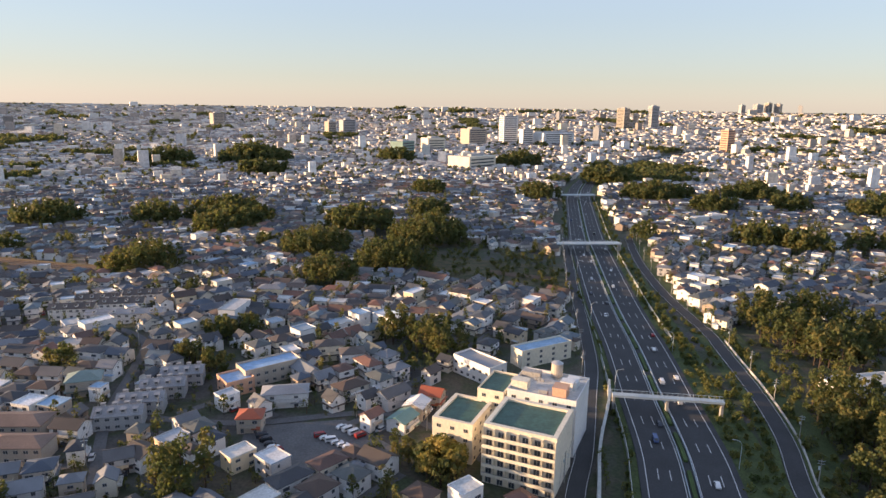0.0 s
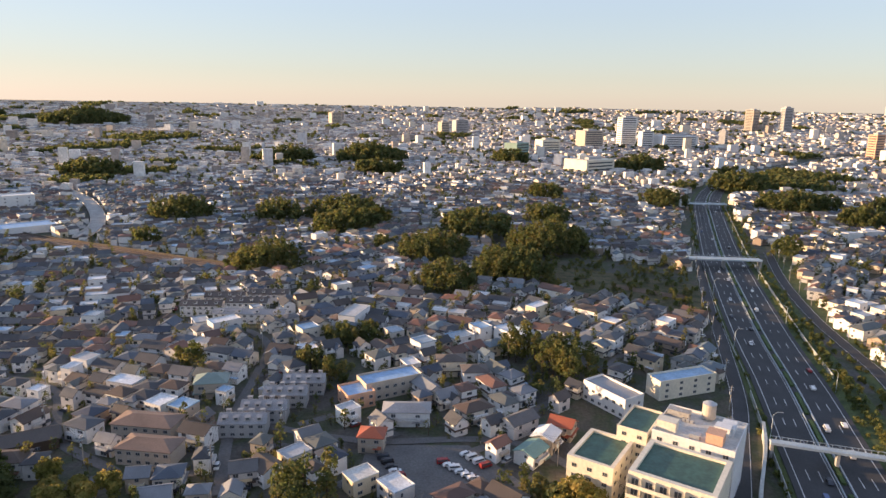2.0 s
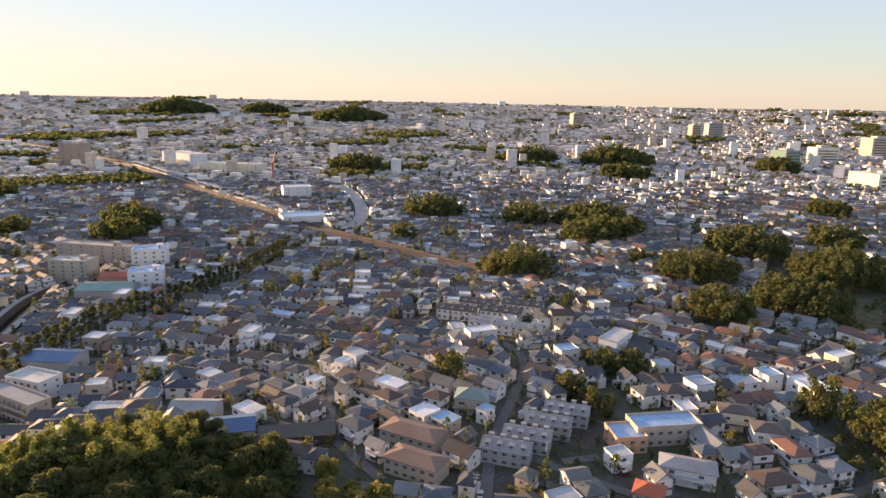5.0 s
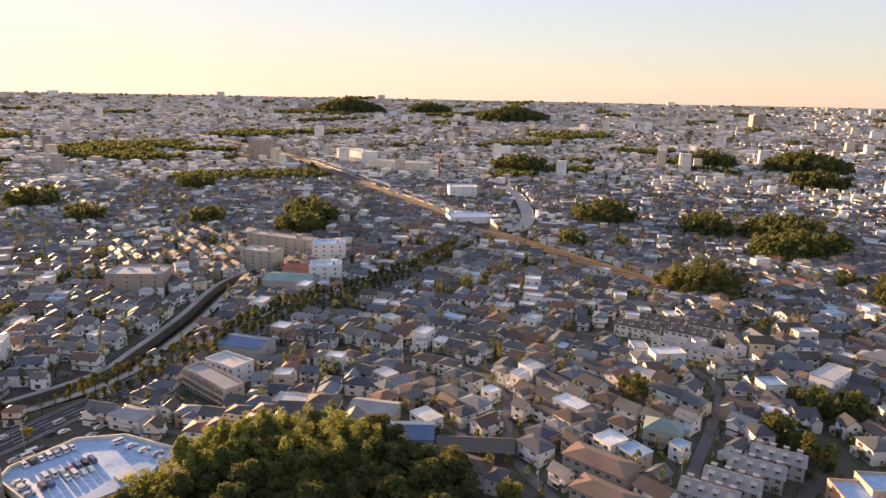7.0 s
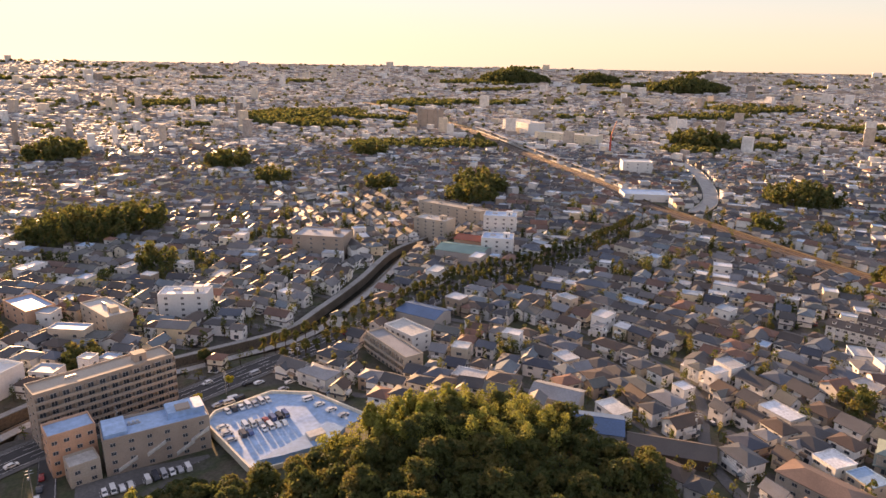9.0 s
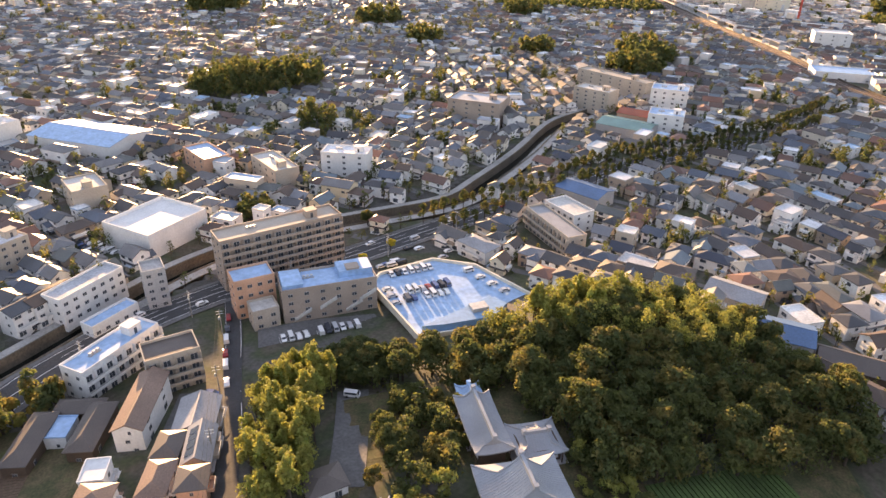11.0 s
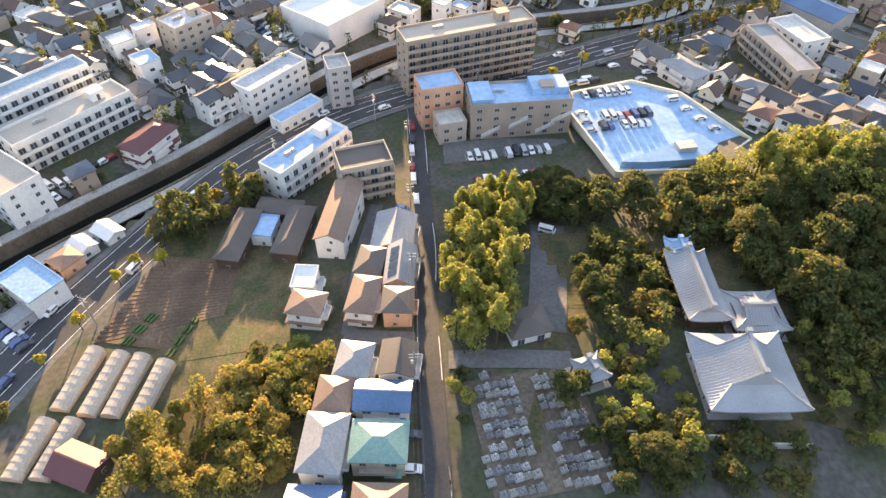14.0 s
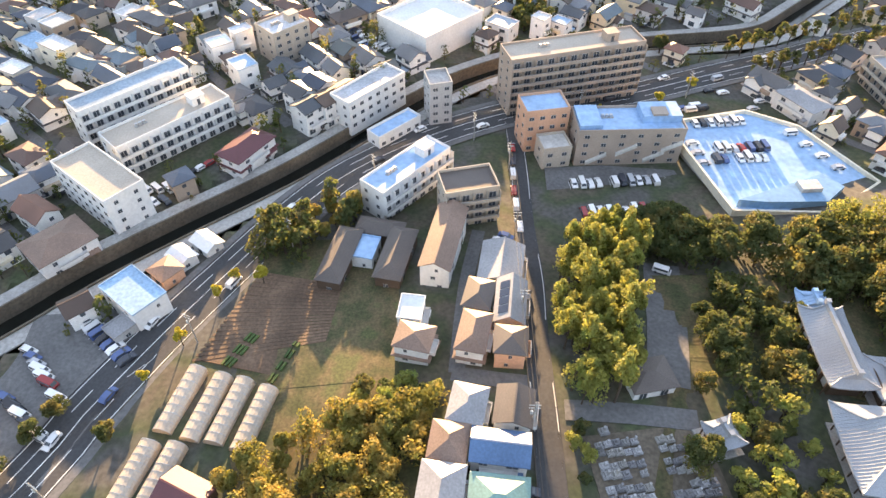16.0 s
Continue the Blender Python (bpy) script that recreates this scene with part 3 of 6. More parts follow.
# ---- larger buildings ----
def block(name, x, y, yaw, L, D, h, floors, wallmat, roofmat, label, category="apartment building", bays=3.4, balconies=(), stair=True, sides_too=True, parapet=0.9, windows=True, z=None, rim=0.25):
    """A flat-roofed building: body, parapet, roof deck, windows one by one, balcony bands on the sides named in balconies (-1, 1)."""
    zz = ground(x, y) if z is None else z
    ob = thing(name, label, category, "", pose(x, y, zz, 0, 0, yaw))
    X, Y, fh = L / 2, D / 2, h / floors
    s = Shape(wallmat)
    s.box(-X, X, -Y, Y, -2.0, h)
    part("wall", s, ob)
    s = Shape(roofmat)
    s.box(-X + rim, X - rim, -Y + rim, Y - rim, h, h + .06)
    part("roof_deck", s, ob)
    s = Shape(wallmat)
    for a in (-1, 1):
        s.box(-X - .05, X + .05, *sorted((a * (Y + .05), a * (Y - rim))), h + .002, h + parapet)
        s.box(*sorted((a * (X + .05), a * (X - rim))), -Y + rim, Y - rim, h + .002, h + parapet)
    part("parapet", s, ob)
    if stair:
        s = Shape(wallmat, "glass")
        s.box(-2.2, 2.2, -1.9, 1.9, h + .06, h + 3.0)
        s.box(-2.4, 2.4, -2.1, 2.1, h + 3.0, h + 3.2)
        s.box(-.5, .5, -1.95, -1.85, h + .1, h + 2.1, 1)
        part("roof_house", s, ob).matrix_basis = pose(X * .55, 0, 0)
        s = Shape("alu", "concrete")
        for k in range(3):
            s.box(k * 1.3, k * 1.3 + .9, -.4, .4, h + .16, h + 1.2)
        s.box(-.2, 4, -.55, .55, h + .06, h + .16, 1)
        part("air_conditioner", s, ob).matrix_basis = pose(-X * .5, Y * .2, 0)
    if math.hypot(x + 100, y - 20) > 300:
        bays, sides_too = bays * 1.7, False
    n = max(1, int(L / bays))
    nd = max(1, int(D / 4.5))
    ca, sa = math.cos(radians(yaw)), math.sin(radians(yaw))
    out = Vector((-100 - x, 10 - y))          # towards the open middle of the view
    faces_y = [a for a in (-1, 1) if a * (-sa * out.x + ca * out.y) > -40 or a in balconies]
    faces_x = [a for a in (-1, 1) if a * (ca * out.x + sa * out.y) > -40]
    if windows:
        for f in range(floors):
            for k in range(n):
                px = -X + (k + .5) * L / n
                for a in faces_y:
                    tall = a in balconies
                    part("window", window_mesh(2.0 if tall else 1.6, 2.0 if tall else 1.3), ob).matrix_basis = pose(px, a * Y, f * fh + (.25 if tall else .95))
            if sides_too:
                for k in range(nd):
                    for a in faces_x:
                        part("window", window_mesh(1.2, 1.2), ob).matrix_basis = pose(a * X, -Y + (k + .5) * D / nd, f * fh + 1.0, 0, 0, 90)
    for a in balconies:
        for f in range(1, floors):
            s = Shape(wallmat)
            z = f * fh
            s.box(-X, X, *sorted((a * (Y + .01), a * (Y + 1.5))), z - .2, z)
            s.box(-X, X, *sorted((a * (Y + 1.4), a * (Y + 1.52))), z, z + 1.0)
            for k in range(n + 1):
                px = -X + k * L / n
                s.box(px - .06, px + .06, *sorted((a * (Y + .01), a * (Y + 1.4))), z, z + fh - .2)
            rail = Shape("alu")
            rail.box(-X, X, *sorted((a * (Y + 1.36), a * (Y + 1.56))), z + 1.0, z + 1.07)
            part("handrail", rail, part("balcony", s, ob), "metal handrail")
    BUILT.append((x, y, 0.4 * math.hypot(L, D)))
    for k in range(int(L / D)):
        q = (k + .5) / int(L / D) - .5
        BUILT.append((x + q * L * math.cos(radians(yaw)), y + q * L * math.sin(radians(yaw)), D * .7))
    return ob


def shed(name, x, y, yaw, L, D, h, rise, wallmat, roofmat, label, category="building", n_win=0, style="gable", floors=1):
    """A longer building with a pitched roof, battens on its plates, and a row of windows."""
    ob = thing(name, label, category, "", pose(x, y, ground(x, y), 0, 0, yaw))
    wall, roof = Shape(wallmat), Shape(roofmat)
    if style == "gable":
        gable_wall(wall, L, D, -1.5, h, rise)
        gable(roof, L, D, h, rise, 0.5, 0.2)
    else:
        wall.box(-L / 2, L / 2, -D / 2, D / 2, -1.5, h)
        hip(roof, L, D, h, rise)
    part("wall", wall, ob)
    part("roof", roof, ob)
    fh = h / floors
    if name == "terrace" and style == "gable":
        dm = Shape(wallmat, roofmat, "glass")
        dm.box(-.8, .8, -1.1, .6, -.2, 1.1)
        dm.slab([(-1, -1.3, 1.15), (1, -1.3, 1.15), (1, .8, 1.45), (-1, .8, 1.45)], .14, 1)
        dm.box(-.55, .55, -1.14, -1.05, .2, .9, 2)
        me = dm.mesh("dormer")
        for i in range(4):
            for s in (-1, 1):
                part("dormer", me, ob).matrix_basis = pose(-L / 2 + (i + .5) * L / 4, s * D * .3, h + rise * .4, 0, 0, 0 if s < 0 else 180)
    for f in range(floors):
        for i in range(n_win):
            for s in (-1, 1):
                part("window", window_mesh(1.6, 1.2), ob).matrix_basis = pose(-L / 2 + (i + .5) * L / n_win, s * D / 2, f * fh + .95)
    BUILT.append((x, y, D * .6))
    for k in range(int(L / D) + 1):
        q = (k + .5) / (int(L / D) + 1) - .5
        BUILT.append((x + q * L * math.cos(radians(yaw)), y + q * L * math.sin(radians(yaw)), D * .6))
    return ob

# ---- buildings that stand out ----
block("apartment_building", -330, 53, 101.7, 48, 11, 20.5, 7, "brown", "beige", "long seven-storey brown tiled apartment building with balcony bands", bays=4.0, balconies=(-1,))
block("corner_building", -305, 39, 97, 14, 10, 14.5, 4, "pink", "skyblue", "terracotta corner building with a pale blue roof", "building", stair=False)
block("shop_building", -297, 64, 88, 33, 13, 12.5, 4, "brown", "skyblue", "brown commercial building with pale blue roof decks", "building", bays=5)
shop = [o for o in bpy.data.objects if o.name == "shop_building"][0]
for x0, z0, rise in ((-13, 2.0, 3.2), (-4, 5.0, 3.2), (5, 2.4, 3.2), (10, 6.0, 3.0)):
    s = Shape("pale")
    s.slab([(x0, -7.4, z0), (x0 + 6, -7.4, z0 + rise), (x0 + 6, -6.5, z0 + rise), (x0, -6.5, z0)], 1.0)
    part("outside_stair", s, shop)
for x0, x1, y0, y1, h in ((-16, -9, -5, 6, 1.6), (4, 16, -2, 6, 2.4)):
    s = Shape("skyblue")
    s.box(x0, x1, y0, y1, 12.58, 12.5 + h)
    part("upper_deck", s, shop)
block("corner_terrace", -294.5, 41, 97, 9, 8, 7, 2, "beige", "pale", "low beige terrace beside the corner building", "building", stair=False)
block("apartment_building", -281.5, -5, 134, 28, 9, 10.5, 3, "white", "skyblue", "white three-storey apartment building with a worn roof", balconies=(-1,))
block("apartment_building", -327, -16, 134, 26, 9, 10, 3, "white", "flat", "white three-storey apartments beside the canal", stair=False)
block("apartment_building", -312, -79, 131.5, 39, 11, 10.5, 3, "white", "beige", "white three-storey apartment slab with a brown roof", balconies=(-1,))
block("apartment_building", -326, -93, 131.5, 38, 9, 13.5, 4, "white", "flat", "pale four-storey apartment slab with balconies", stair=False, balconies=(-1,))
block("apartment_building", -282, -91, 46.6, 27, 12, 12.5, 4, "white", "beige", "white four-storey apartment building with a tan roof", stair=False)
block("store_building", -376, 8, 41, 27, 31, 9.5, 2, "white", "white", "large white windowless store with a sunlit roof", "store", windows=False, stair=False, parapet=1.6)
block("tower_house", -321, 7, 99, 7.5, 9, 15, 5, "grey", "flat", "slim grey five-storey building with a stair tower", "building", stair=False)
house_thing(-256, -65, 47, 6, 5, 3.4, "gable", 1, "white", "white", "small white hut beside the canal", seed=81, floors=1, extras=False)
house_thing(-261, -59.5, 47, 7, 5, 3.4, "gable", 1, "white", "white", "white container office beside the canal", seed=82, floors=1, extras=False)
house_thing(-250, -67.5, 47, 6, 6, 4, "hip", 1.2, "brownroof", "pink", "small brown hut beside the canal", seed=83, floors=1, extras=False)
house_thing(-232, -74, 47, 5, 6, 3, "flat", 0, "greyroof", "grey", "grey garage beside the car lot", seed=84, floors=1, extras=False)
block("low_shop", -312, -8, 130, 18, 6, 4, 1, "white", "skyblue", "low white shop row with a blue roof", "shop", stair=False)
block("apartment_building", -316, 168, 2, 34, 9, 9.5, 3, "beige", "greyroof", "three-storey beige apartments with a grey sheet roof", stair=False, balconies=(-1,))
block("apartment_building", -329, 183, 10, 20, 12, 9, 3, "white", "pale", "white three-storey apartments with a pale roof", stair=False)
block("white_building", -431, 318, 47, 22, 18, 13, 4, "white", "skyblue", "white four-storey building with a blue roof", "building")
block("white_building", -471, 352, 47, 25, 18, 17, 5, "white", "skyblue", "white five-storey building with a pale roof", "building")
block("apartment_building", -495, 306, 27, 28, 16, 14.5, 5, "beige", "pale", "beige five-storey apartment building")
block("apartment_building", -534, 350, 18, 66, 13, 12.5, 4, "beige", "beige", "long beige four-storey apartment slab", bays=5)
block("apartment_building", -493, 212, 46.7, 36, 24, 15.5, 5, "brown", "flat", "brown five-storey apartment block", bays=5)
block("apartment_building", -426, 104, 61, 25, 13, 12.5, 4, "white", "flat", "white four-storey block beyond the canal", bays=4)
shed("school_gym", -514, -26, 50, 58, 34, 9, 2.6, "white", "skyblue", "wide school gym with a pale blue-grey roof", "gym", 9)
block("school_building", -548, -84, 42, 46, 13, 13, 4, "white", "flat", "white four-storey school building", "school", bays=5)
block("office_building", -458, 34, 20, 27, 14, 9, 3, "pink", "skyblue", "orange-brown three-storey building with a blue roof", "office", bays=4, stair=False)
block("apartment_building", -428, 66, 16, 30, 13, 10, 3, "beige", "pale", "beige three-storey apartment block beyond the canal", bays=4)
block("apartment_building", -421, -22, 18, 20, 15, 12, 4, "beige", "pale", "beige four-storey apartments behind the store", bays=4)
block("apartment_building", -368, -48, 130, 16, 12, 12, 4, "beige", "flat", "beige apartment block behind the houses", bays=4)
shed("factory", -436, 292, 33, 34, 22, 7, 2, "grey", "tealroof", "wide factory with a teal sheet roof", "factory")
shed("factory", -452, 312, 33, 24, 16, 8, 2, "pink", "redroof", "factory with a faded red roof", "factory")
shed("warehouse", -350, 205, 25, 24, 16, 7, 2, "grey", "blueroof", "warehouse with a blue-grey sheet roof", "warehouse")
# station district
OVERPASS = course([(-770, 867), (-696, 844), (-597, 768), (-518, 684), (-463, 611), (-439, 556)], 10)
over = Shape("concrete", "pale")
ribbon(over, OVERPASS, -7, 7, 1.5, 0, thick=1.0)
for a in (-7.3, 7.0):
    ribbon(over, OVERPASS, a, a + .3, 1.5, 1, thick=2.0)
setting("overpass", over, "pale concrete road curving past the railway", "road")
LINES.append((OVERPASS, 18))
block("office_building", -625, 690, 50, 36, 24, 16, 4, "white", "white", "white cubic office building by the railway", "office", bays=6, stair=False)
block("market_hall", -512, 575, 52, 50, 30, 6.5, 1, "white", "skyblue", "low white market hall with pale roof", "market", bays=8, stair=False)
block("station_building", -1045, 862, -11, 100, 34, 24, 5, "white", "pale", "wide white department store beside the station", "store", bays=9)
block("station_building", -890, 830, 22, 110, 32, 18, 4, "cream", "pale", "long cream station building", "station", bays=8)
block("apartment_tower", -1180, 740, 21, 48, 20, 40, 12, "brown", "flat", "tall brown apartment slab far along the railway", bays=8)
platform = Shape("pale", "greyroof")
ribbon(platform, [p for p in RAIL if -1150 < p.x < -520], -30, -18, 0.1, thick=1.6)
ribbon(platform, [p for p in RAIL if -1150 < p.x < -560], -29, -19, 6.0, 1, thick=0.5)
setting("platform", platform, "long station platforms with pale canopies", "platform")

# ---- hospital block beside the motorway ----
HOSP = -24.0
block("hospital_building", 30.5, 199.5, HOSP, 24, 22, 20, 6, "cream", "greencoat", "cream six-storey block with a dark green roof deck", "hospital", bays=4, balconies=(-1,), stair=False, rim=1.5)
block("hospital_building", 9.5, 217, HOSP, 15, 21, 14, 4, "cream", "greencoat", "cream lower wing with a green roof deck", "hospital", bays=4, stair=False, rim=1.3)
block("hospital_building", 41, 225, HOSP, 25, 22, 20.5, 6, "white", "pale", "white rear block with roof machinery", "hospital", bays=5)
block("hospital_building", 23, 231, HOSP, 10, 18, 18.5, 6, "cream", "greencoat", "cream stair block linking the wings", "hospital", bays=5, stair=False)
tank = thing("water_tank", "brown cylindrical water tank on a roof", "tank", "", pose(45, 232, ground(42, 226) + 20.4))
s = Shape("beige")
s.tube((0, 0, 1), (0, 0, 6), 2.2, 2.2, 16)
lid = Shape("alu")
lid.tube((0, 0, 6), (0, 0, 6.8), 2.3, 0.8, 16)
part("lid", lid, part("vessel", s, tank), "pale metal conical lid")
for k in range(4):
    s = Shape("alu")
    s.tube((0, 0, .06), (0, 0, 1.1), .12, .12, 6)
    part("leg", s, tank).matrix_basis = pose(1.5 * math.cos(k * 1.571 + .8), 1.5 * math.sin(k * 1.571 + .8), 0)
rear_z = ground(41, 225) + 20.5
plant_room = thing("plant_room", "white and tan plant rooms on the hospital roof", "plant room", "", pose(41, 225, rear_z, 0, 0, HOSP))
for x0, y0, w, d, h, mt in ((-9, -6, 6, 4, 3, "cream"), (6, -7, 5, 5, 3.6, "pink"), (8, 3, 4, 6, 2.6, "white"), (-8, 5, 7, 3, 2.2, "concrete"), (0, -8, 3, 2, 1.6, "alu")):
    s = Shape(mt)
    s.box(x0 - w / 2, x0 + w / 2, y0 - d / 2, y0 + d / 2, .07, h)
    s.box(x0 - w / 2 - .15, x0 + w / 2 + .15, y0 - d / 2 - .15, y0 + d / 2 + .15, h, h + .2)
    part("housing", s, plant_room)
block("office_building", 19, 280, -47.8, 23, 11, 8, 2, "white", "greyroof", "white two-storey building with a grey roof", "office", stair=False)

block("depot", 186, 268, 12, 34, 12, 5, 1, "white", "pale", "long low white depot beside the road", "depot", bays=6, stair=False)

# ---- houses on the temple rise and along the street ----
NEAR = [
    ("long apartment house with a brown pitched roof", -251.5, 3.5, 163, 24, 8.4, 8.5, "gable", 1.8, "brownroof", "white", 3),
    ("grey-roofed beige house beside the street", -242, 17, 166, 14, 11, 6.0, "gable", 2.0, "greyroof", "beige", 2),
    ("beige house with a dark hip roof", -231, 10, 162, 9.5, 7, 6.0, "hip", 1.9, "darkroof", "beige", 2),
    ("grey house with solar panels on its roof", -228, 17, 168, 13.5, 7.5, 6.0, "gable", 2.0, "greyroof", "beige", 2),
    ("house with a faded brown roof", -219, 7.4, 163, 11.5, 7, 6.0, "hip", 1.9, "brownroof", "white", 2),
    ("small house with an olive hip roof", -215.4, 15, 169, 8, 7.5, 6.0, "hip", 2.0, "darkroof", "pink", 2),
    ("white flat-roofed cube house", -227.5, -6, 168, 8, 6.5, 6.8, "flat", 0, "white", "white", 2),
    ("white house with a brown roof", -219, -5.7, 162, 7.5, 8.6, 6.0, "hip", 1.6, "brownroof", "white", 2),
    ("pale grey hip-roofed house", -200, 4, 163, 9, 7.5, 6.0, "hip", 1.9, "greyroof", "white", 2),
    ("white house with a dark flat roof", -198.5, 13, 165, 9, 8, 6.0, "gable", 1.2, "darkroof", "white", 2),
    ("beige house with a brown hip roof", -192, -.5, 166, 8.5, 7.5, 6.0, "hip", 2.0, "brownroof", "beige", 2),
    ("house with blue-coated roof panels", -190, 9, 78, 11.5, 7.5, 6.0, "gable", 1.5, "blueroof", "white", 2),
    ("large grey hip-roofed house", -181.5, -3, 167, 12.5, 8.5, 6.5, "hip", 2.3, "greyroof", "white", 2),
    ("house with brown and green roofs", -180, 7.3, 79, 11, 9, 6.0, "hip", 2.0, "tealroof", "beige", 2),
    ("white house with a blue sheet roof", -170, -5.5, 79, 10, 8, 6.0, "gable", 1.6, "blueroof", "white", 2),
    ("brown-roofed house by the street", -168, 6, 79, 10, 8, 6.0, "hip", 1.9, "brownroof", "beige", 2),
    ("old tiled farmhouse beside a courtyard", -251, -23.5, 163, 20, 7, 4.5, "hip", 2.4, "darkroof", "wood", 1),
    ("old tiled farmhouse behind a courtyard", -261, -13, 73, 13, 6.5, 4.5, "hip", 2.2, "darkroof", "wood", 1),
    ("old farmhouse wing with dark tiles", -250, -9, 163, 19, 7.5, 4.5, "hip", 2.4, "darkroof", "wood", 1),
]
for i, (lab, x, y, yaw, w, d, h, style, rise, rm, wm, fl) in enumerate(NEAR):
    house_thing(x, y, yaw, w - 1.1, d - 1.1, h, style, rise, rm, wm, lab, seed=i, floors=fl, extras=fl == 2)
house_thing(-253.5, -17, 163, 8, 6, 4.2, "flat", 0, "skyblue", "white", "low annexe with a pale blue roof", seed=77, floors=1, extras=False)
block("apartment_building", -270, 11.5, 99, 15, 10, 12.5, 4, "beige", "darkroof", "beige four-storey apartments with a dark roof", stair=False, balconies=(-1,))
house_thing(-301, -54, 145, 16, 9, 6, "hip", 2.2, "maroon", "white", "white house with a maroon tiled roof", seed=31)
house_thing(-240, -72, 47, 14, 9, 7, "flat", 0, "flat", "white", "white flat-roofed building by the avenue", seed=32, extras=False)
house_thing(-261, -97, 134, 15, 12, 6, "hip", 2, "brownroof", "white", "white house with a broad brown roof", seed=33)
house_thing(-188, -50, 60, 9, 7, 3.2, "gable", 1.6, "maroon", "wood", "low farm shed with a faded maroon roof", seed=34, floors=1, extras=False)
for i, (x, y) in enumerate(((-318, -36), (-322, -30), (-327, -24), (-332, -33), (-327, -39))):
    house_thing(x, y, 134 if i < 3 else 44, 8, 8, 9, "gable", 1.5, "roof", "white", "white three-storey town house beside the canal", "canal town houses", seed=40 + i, floors=3)
house_thing(-314, 131, 24, 15, 9, 6, "hip", 2, "greyroof", "white", "white house with a grey hip roof", seed=50)
shed("community_hall", -193.6, 203, 40, 27, 10, 4.5, 2.4, "wood", "darkroof", "long dark-tiled hall at the foot of the wood", "hall", 6)
shed("workshop", -214, 190, 43, 17, 13, 6, 2, "grey", "blueroof", "workshop with a blue sheet roof", "workshop", 4)
shed("workshop", -240, 196, 30, 18, 12, 6, 2, "grey", "greyroof", "workshop with grey sheet roof", "workshop", 4)
shed("terrace", -154, 222, 2, 23, 11, 6, 2.2, "beige", "brownroof", "two-storey terrace with a brown tiled roof", "terrace", 6, "hip", 2)
shed("terrace", -143, 206, 2, 20, 10, 6, 2.2, "beige", "brownroof", "two-storey terrace with a brown hip roof", "terrace", 6, "hip", 2)
for i, (x, y) in enumerate(((-117, 242), (-114, 256), (-120, 230), (-111, 269))):
    shed("terrace", x, y, 12, 17, 9, 6, 2.0, "grey", "greyroof", "grey terrace house with small dormers", "terrace", 5, "gable", 2)
for i, (x, y) in enumerate(((-212, 366), (-186, 372), (-206, 384), (-180, 390))):
    shed("terrace", x, y, 12, 24, 9, 6.5, 2.0, "white", "darkroof", "long white terrace with a dark dormered roof", "terrace", 7, "gable", 2)
shed("terrace", -175, 352, 8, 40, 9, 6, 1.6, "white", "greyroof", "long white two-storey terrace", "terrace", 10, "gable", 2)
block("office_building", -75, 275, 38, 26, 11, 7.5, 2, "beige", "skyblue", "beige two-storey building with a pale blue roof", "office", stair=False)
block("office_building", -86, 262, 38, 12, 12, 6, 2, "pink", "skyblue", "low terracotta building with a blue roof", "office", stair=False)
house_thing(-70, 228, 5, 9, 8, 6, "hip", 2.4, "redroof", "beige", "house with a bright red hip roof", seed=60)
house_thing(-148, 258, 20, 13, 10, 7, "hip", 3.0, "copper", "beige", "large house with a pale green hip roof", seed=61)
house_thing(-62, 250, 10, 18, 9, 6, "hip", 2.0, "greyroof", "white", "wide white house with a grey hip roof", seed=62)
house_thing(-2, 250, -20, 9, 7, 6, "gable", 2.0, "redroof", "beige", "house with an orange tiled roof", seed=63)
house_thing(-8, 240, 70, 9, 8, 6, "gable", 1.4, "white", "beige", "house with a white sheet roof", seed=64)
house_thing(-13, 230, 60, 10, 8, 5, "gable", 1.6, "tealroof", "white", "low building with a teal roof", seed=65)
house_thing(-52, 300, 15, 13, 9, 7.5, "hip", 2.0, "darkroof", "cream", "cream three-storey house with a dark hip roof", seed=66)
house_thing(-40, 290, 15, 11, 9, 7.5, "hip", 2.0, "darkroof", "white", "white house with a dark hip roof", seed=67)
block("apartment_building", 50, 300, 30, 30, 9, 8, 3, "cream", "flat", "cream stepped terrace beside the motorway", stair=False, bays=4)

# ---- distant towers and large buildings ----
FAR_TOWERS = [(201, 1990, 54, 87, "white"), (93, 1898, 72, 51, "beige"), (787, 2895, 58, 110, "beige"), (838, 2881, 30, 85, "beige"), (905, 2860, 44, 121, "grey"), (752, 1745, 36, 63, "pink"), (-391, 2368, 40, 52, "beige"), (-86, 1498, 56, 36, "tealroof"), (332, 1972, 120, 40, "white"), (-346, 2476, 60, 56, "grey"), (-951, 2845, 56, 67, "beige"), (604, 3448, 27, 85, "grey"), (250, 1950, 40, 50, "white"), (-20, 1700, 60, 34, "cream"), (60, 1260, 90, 24, "cream"), (480, 2050, 30, 55, "grey"), (2050, 4350, 60, 140, "grey"), (2130, 4380, 50, 152, "beige"), (2190, 4370, 60, 147, "beige"), (2300, 4300, 40, 138, "grey"), (1970, 4400, 40, 136, "grey")]
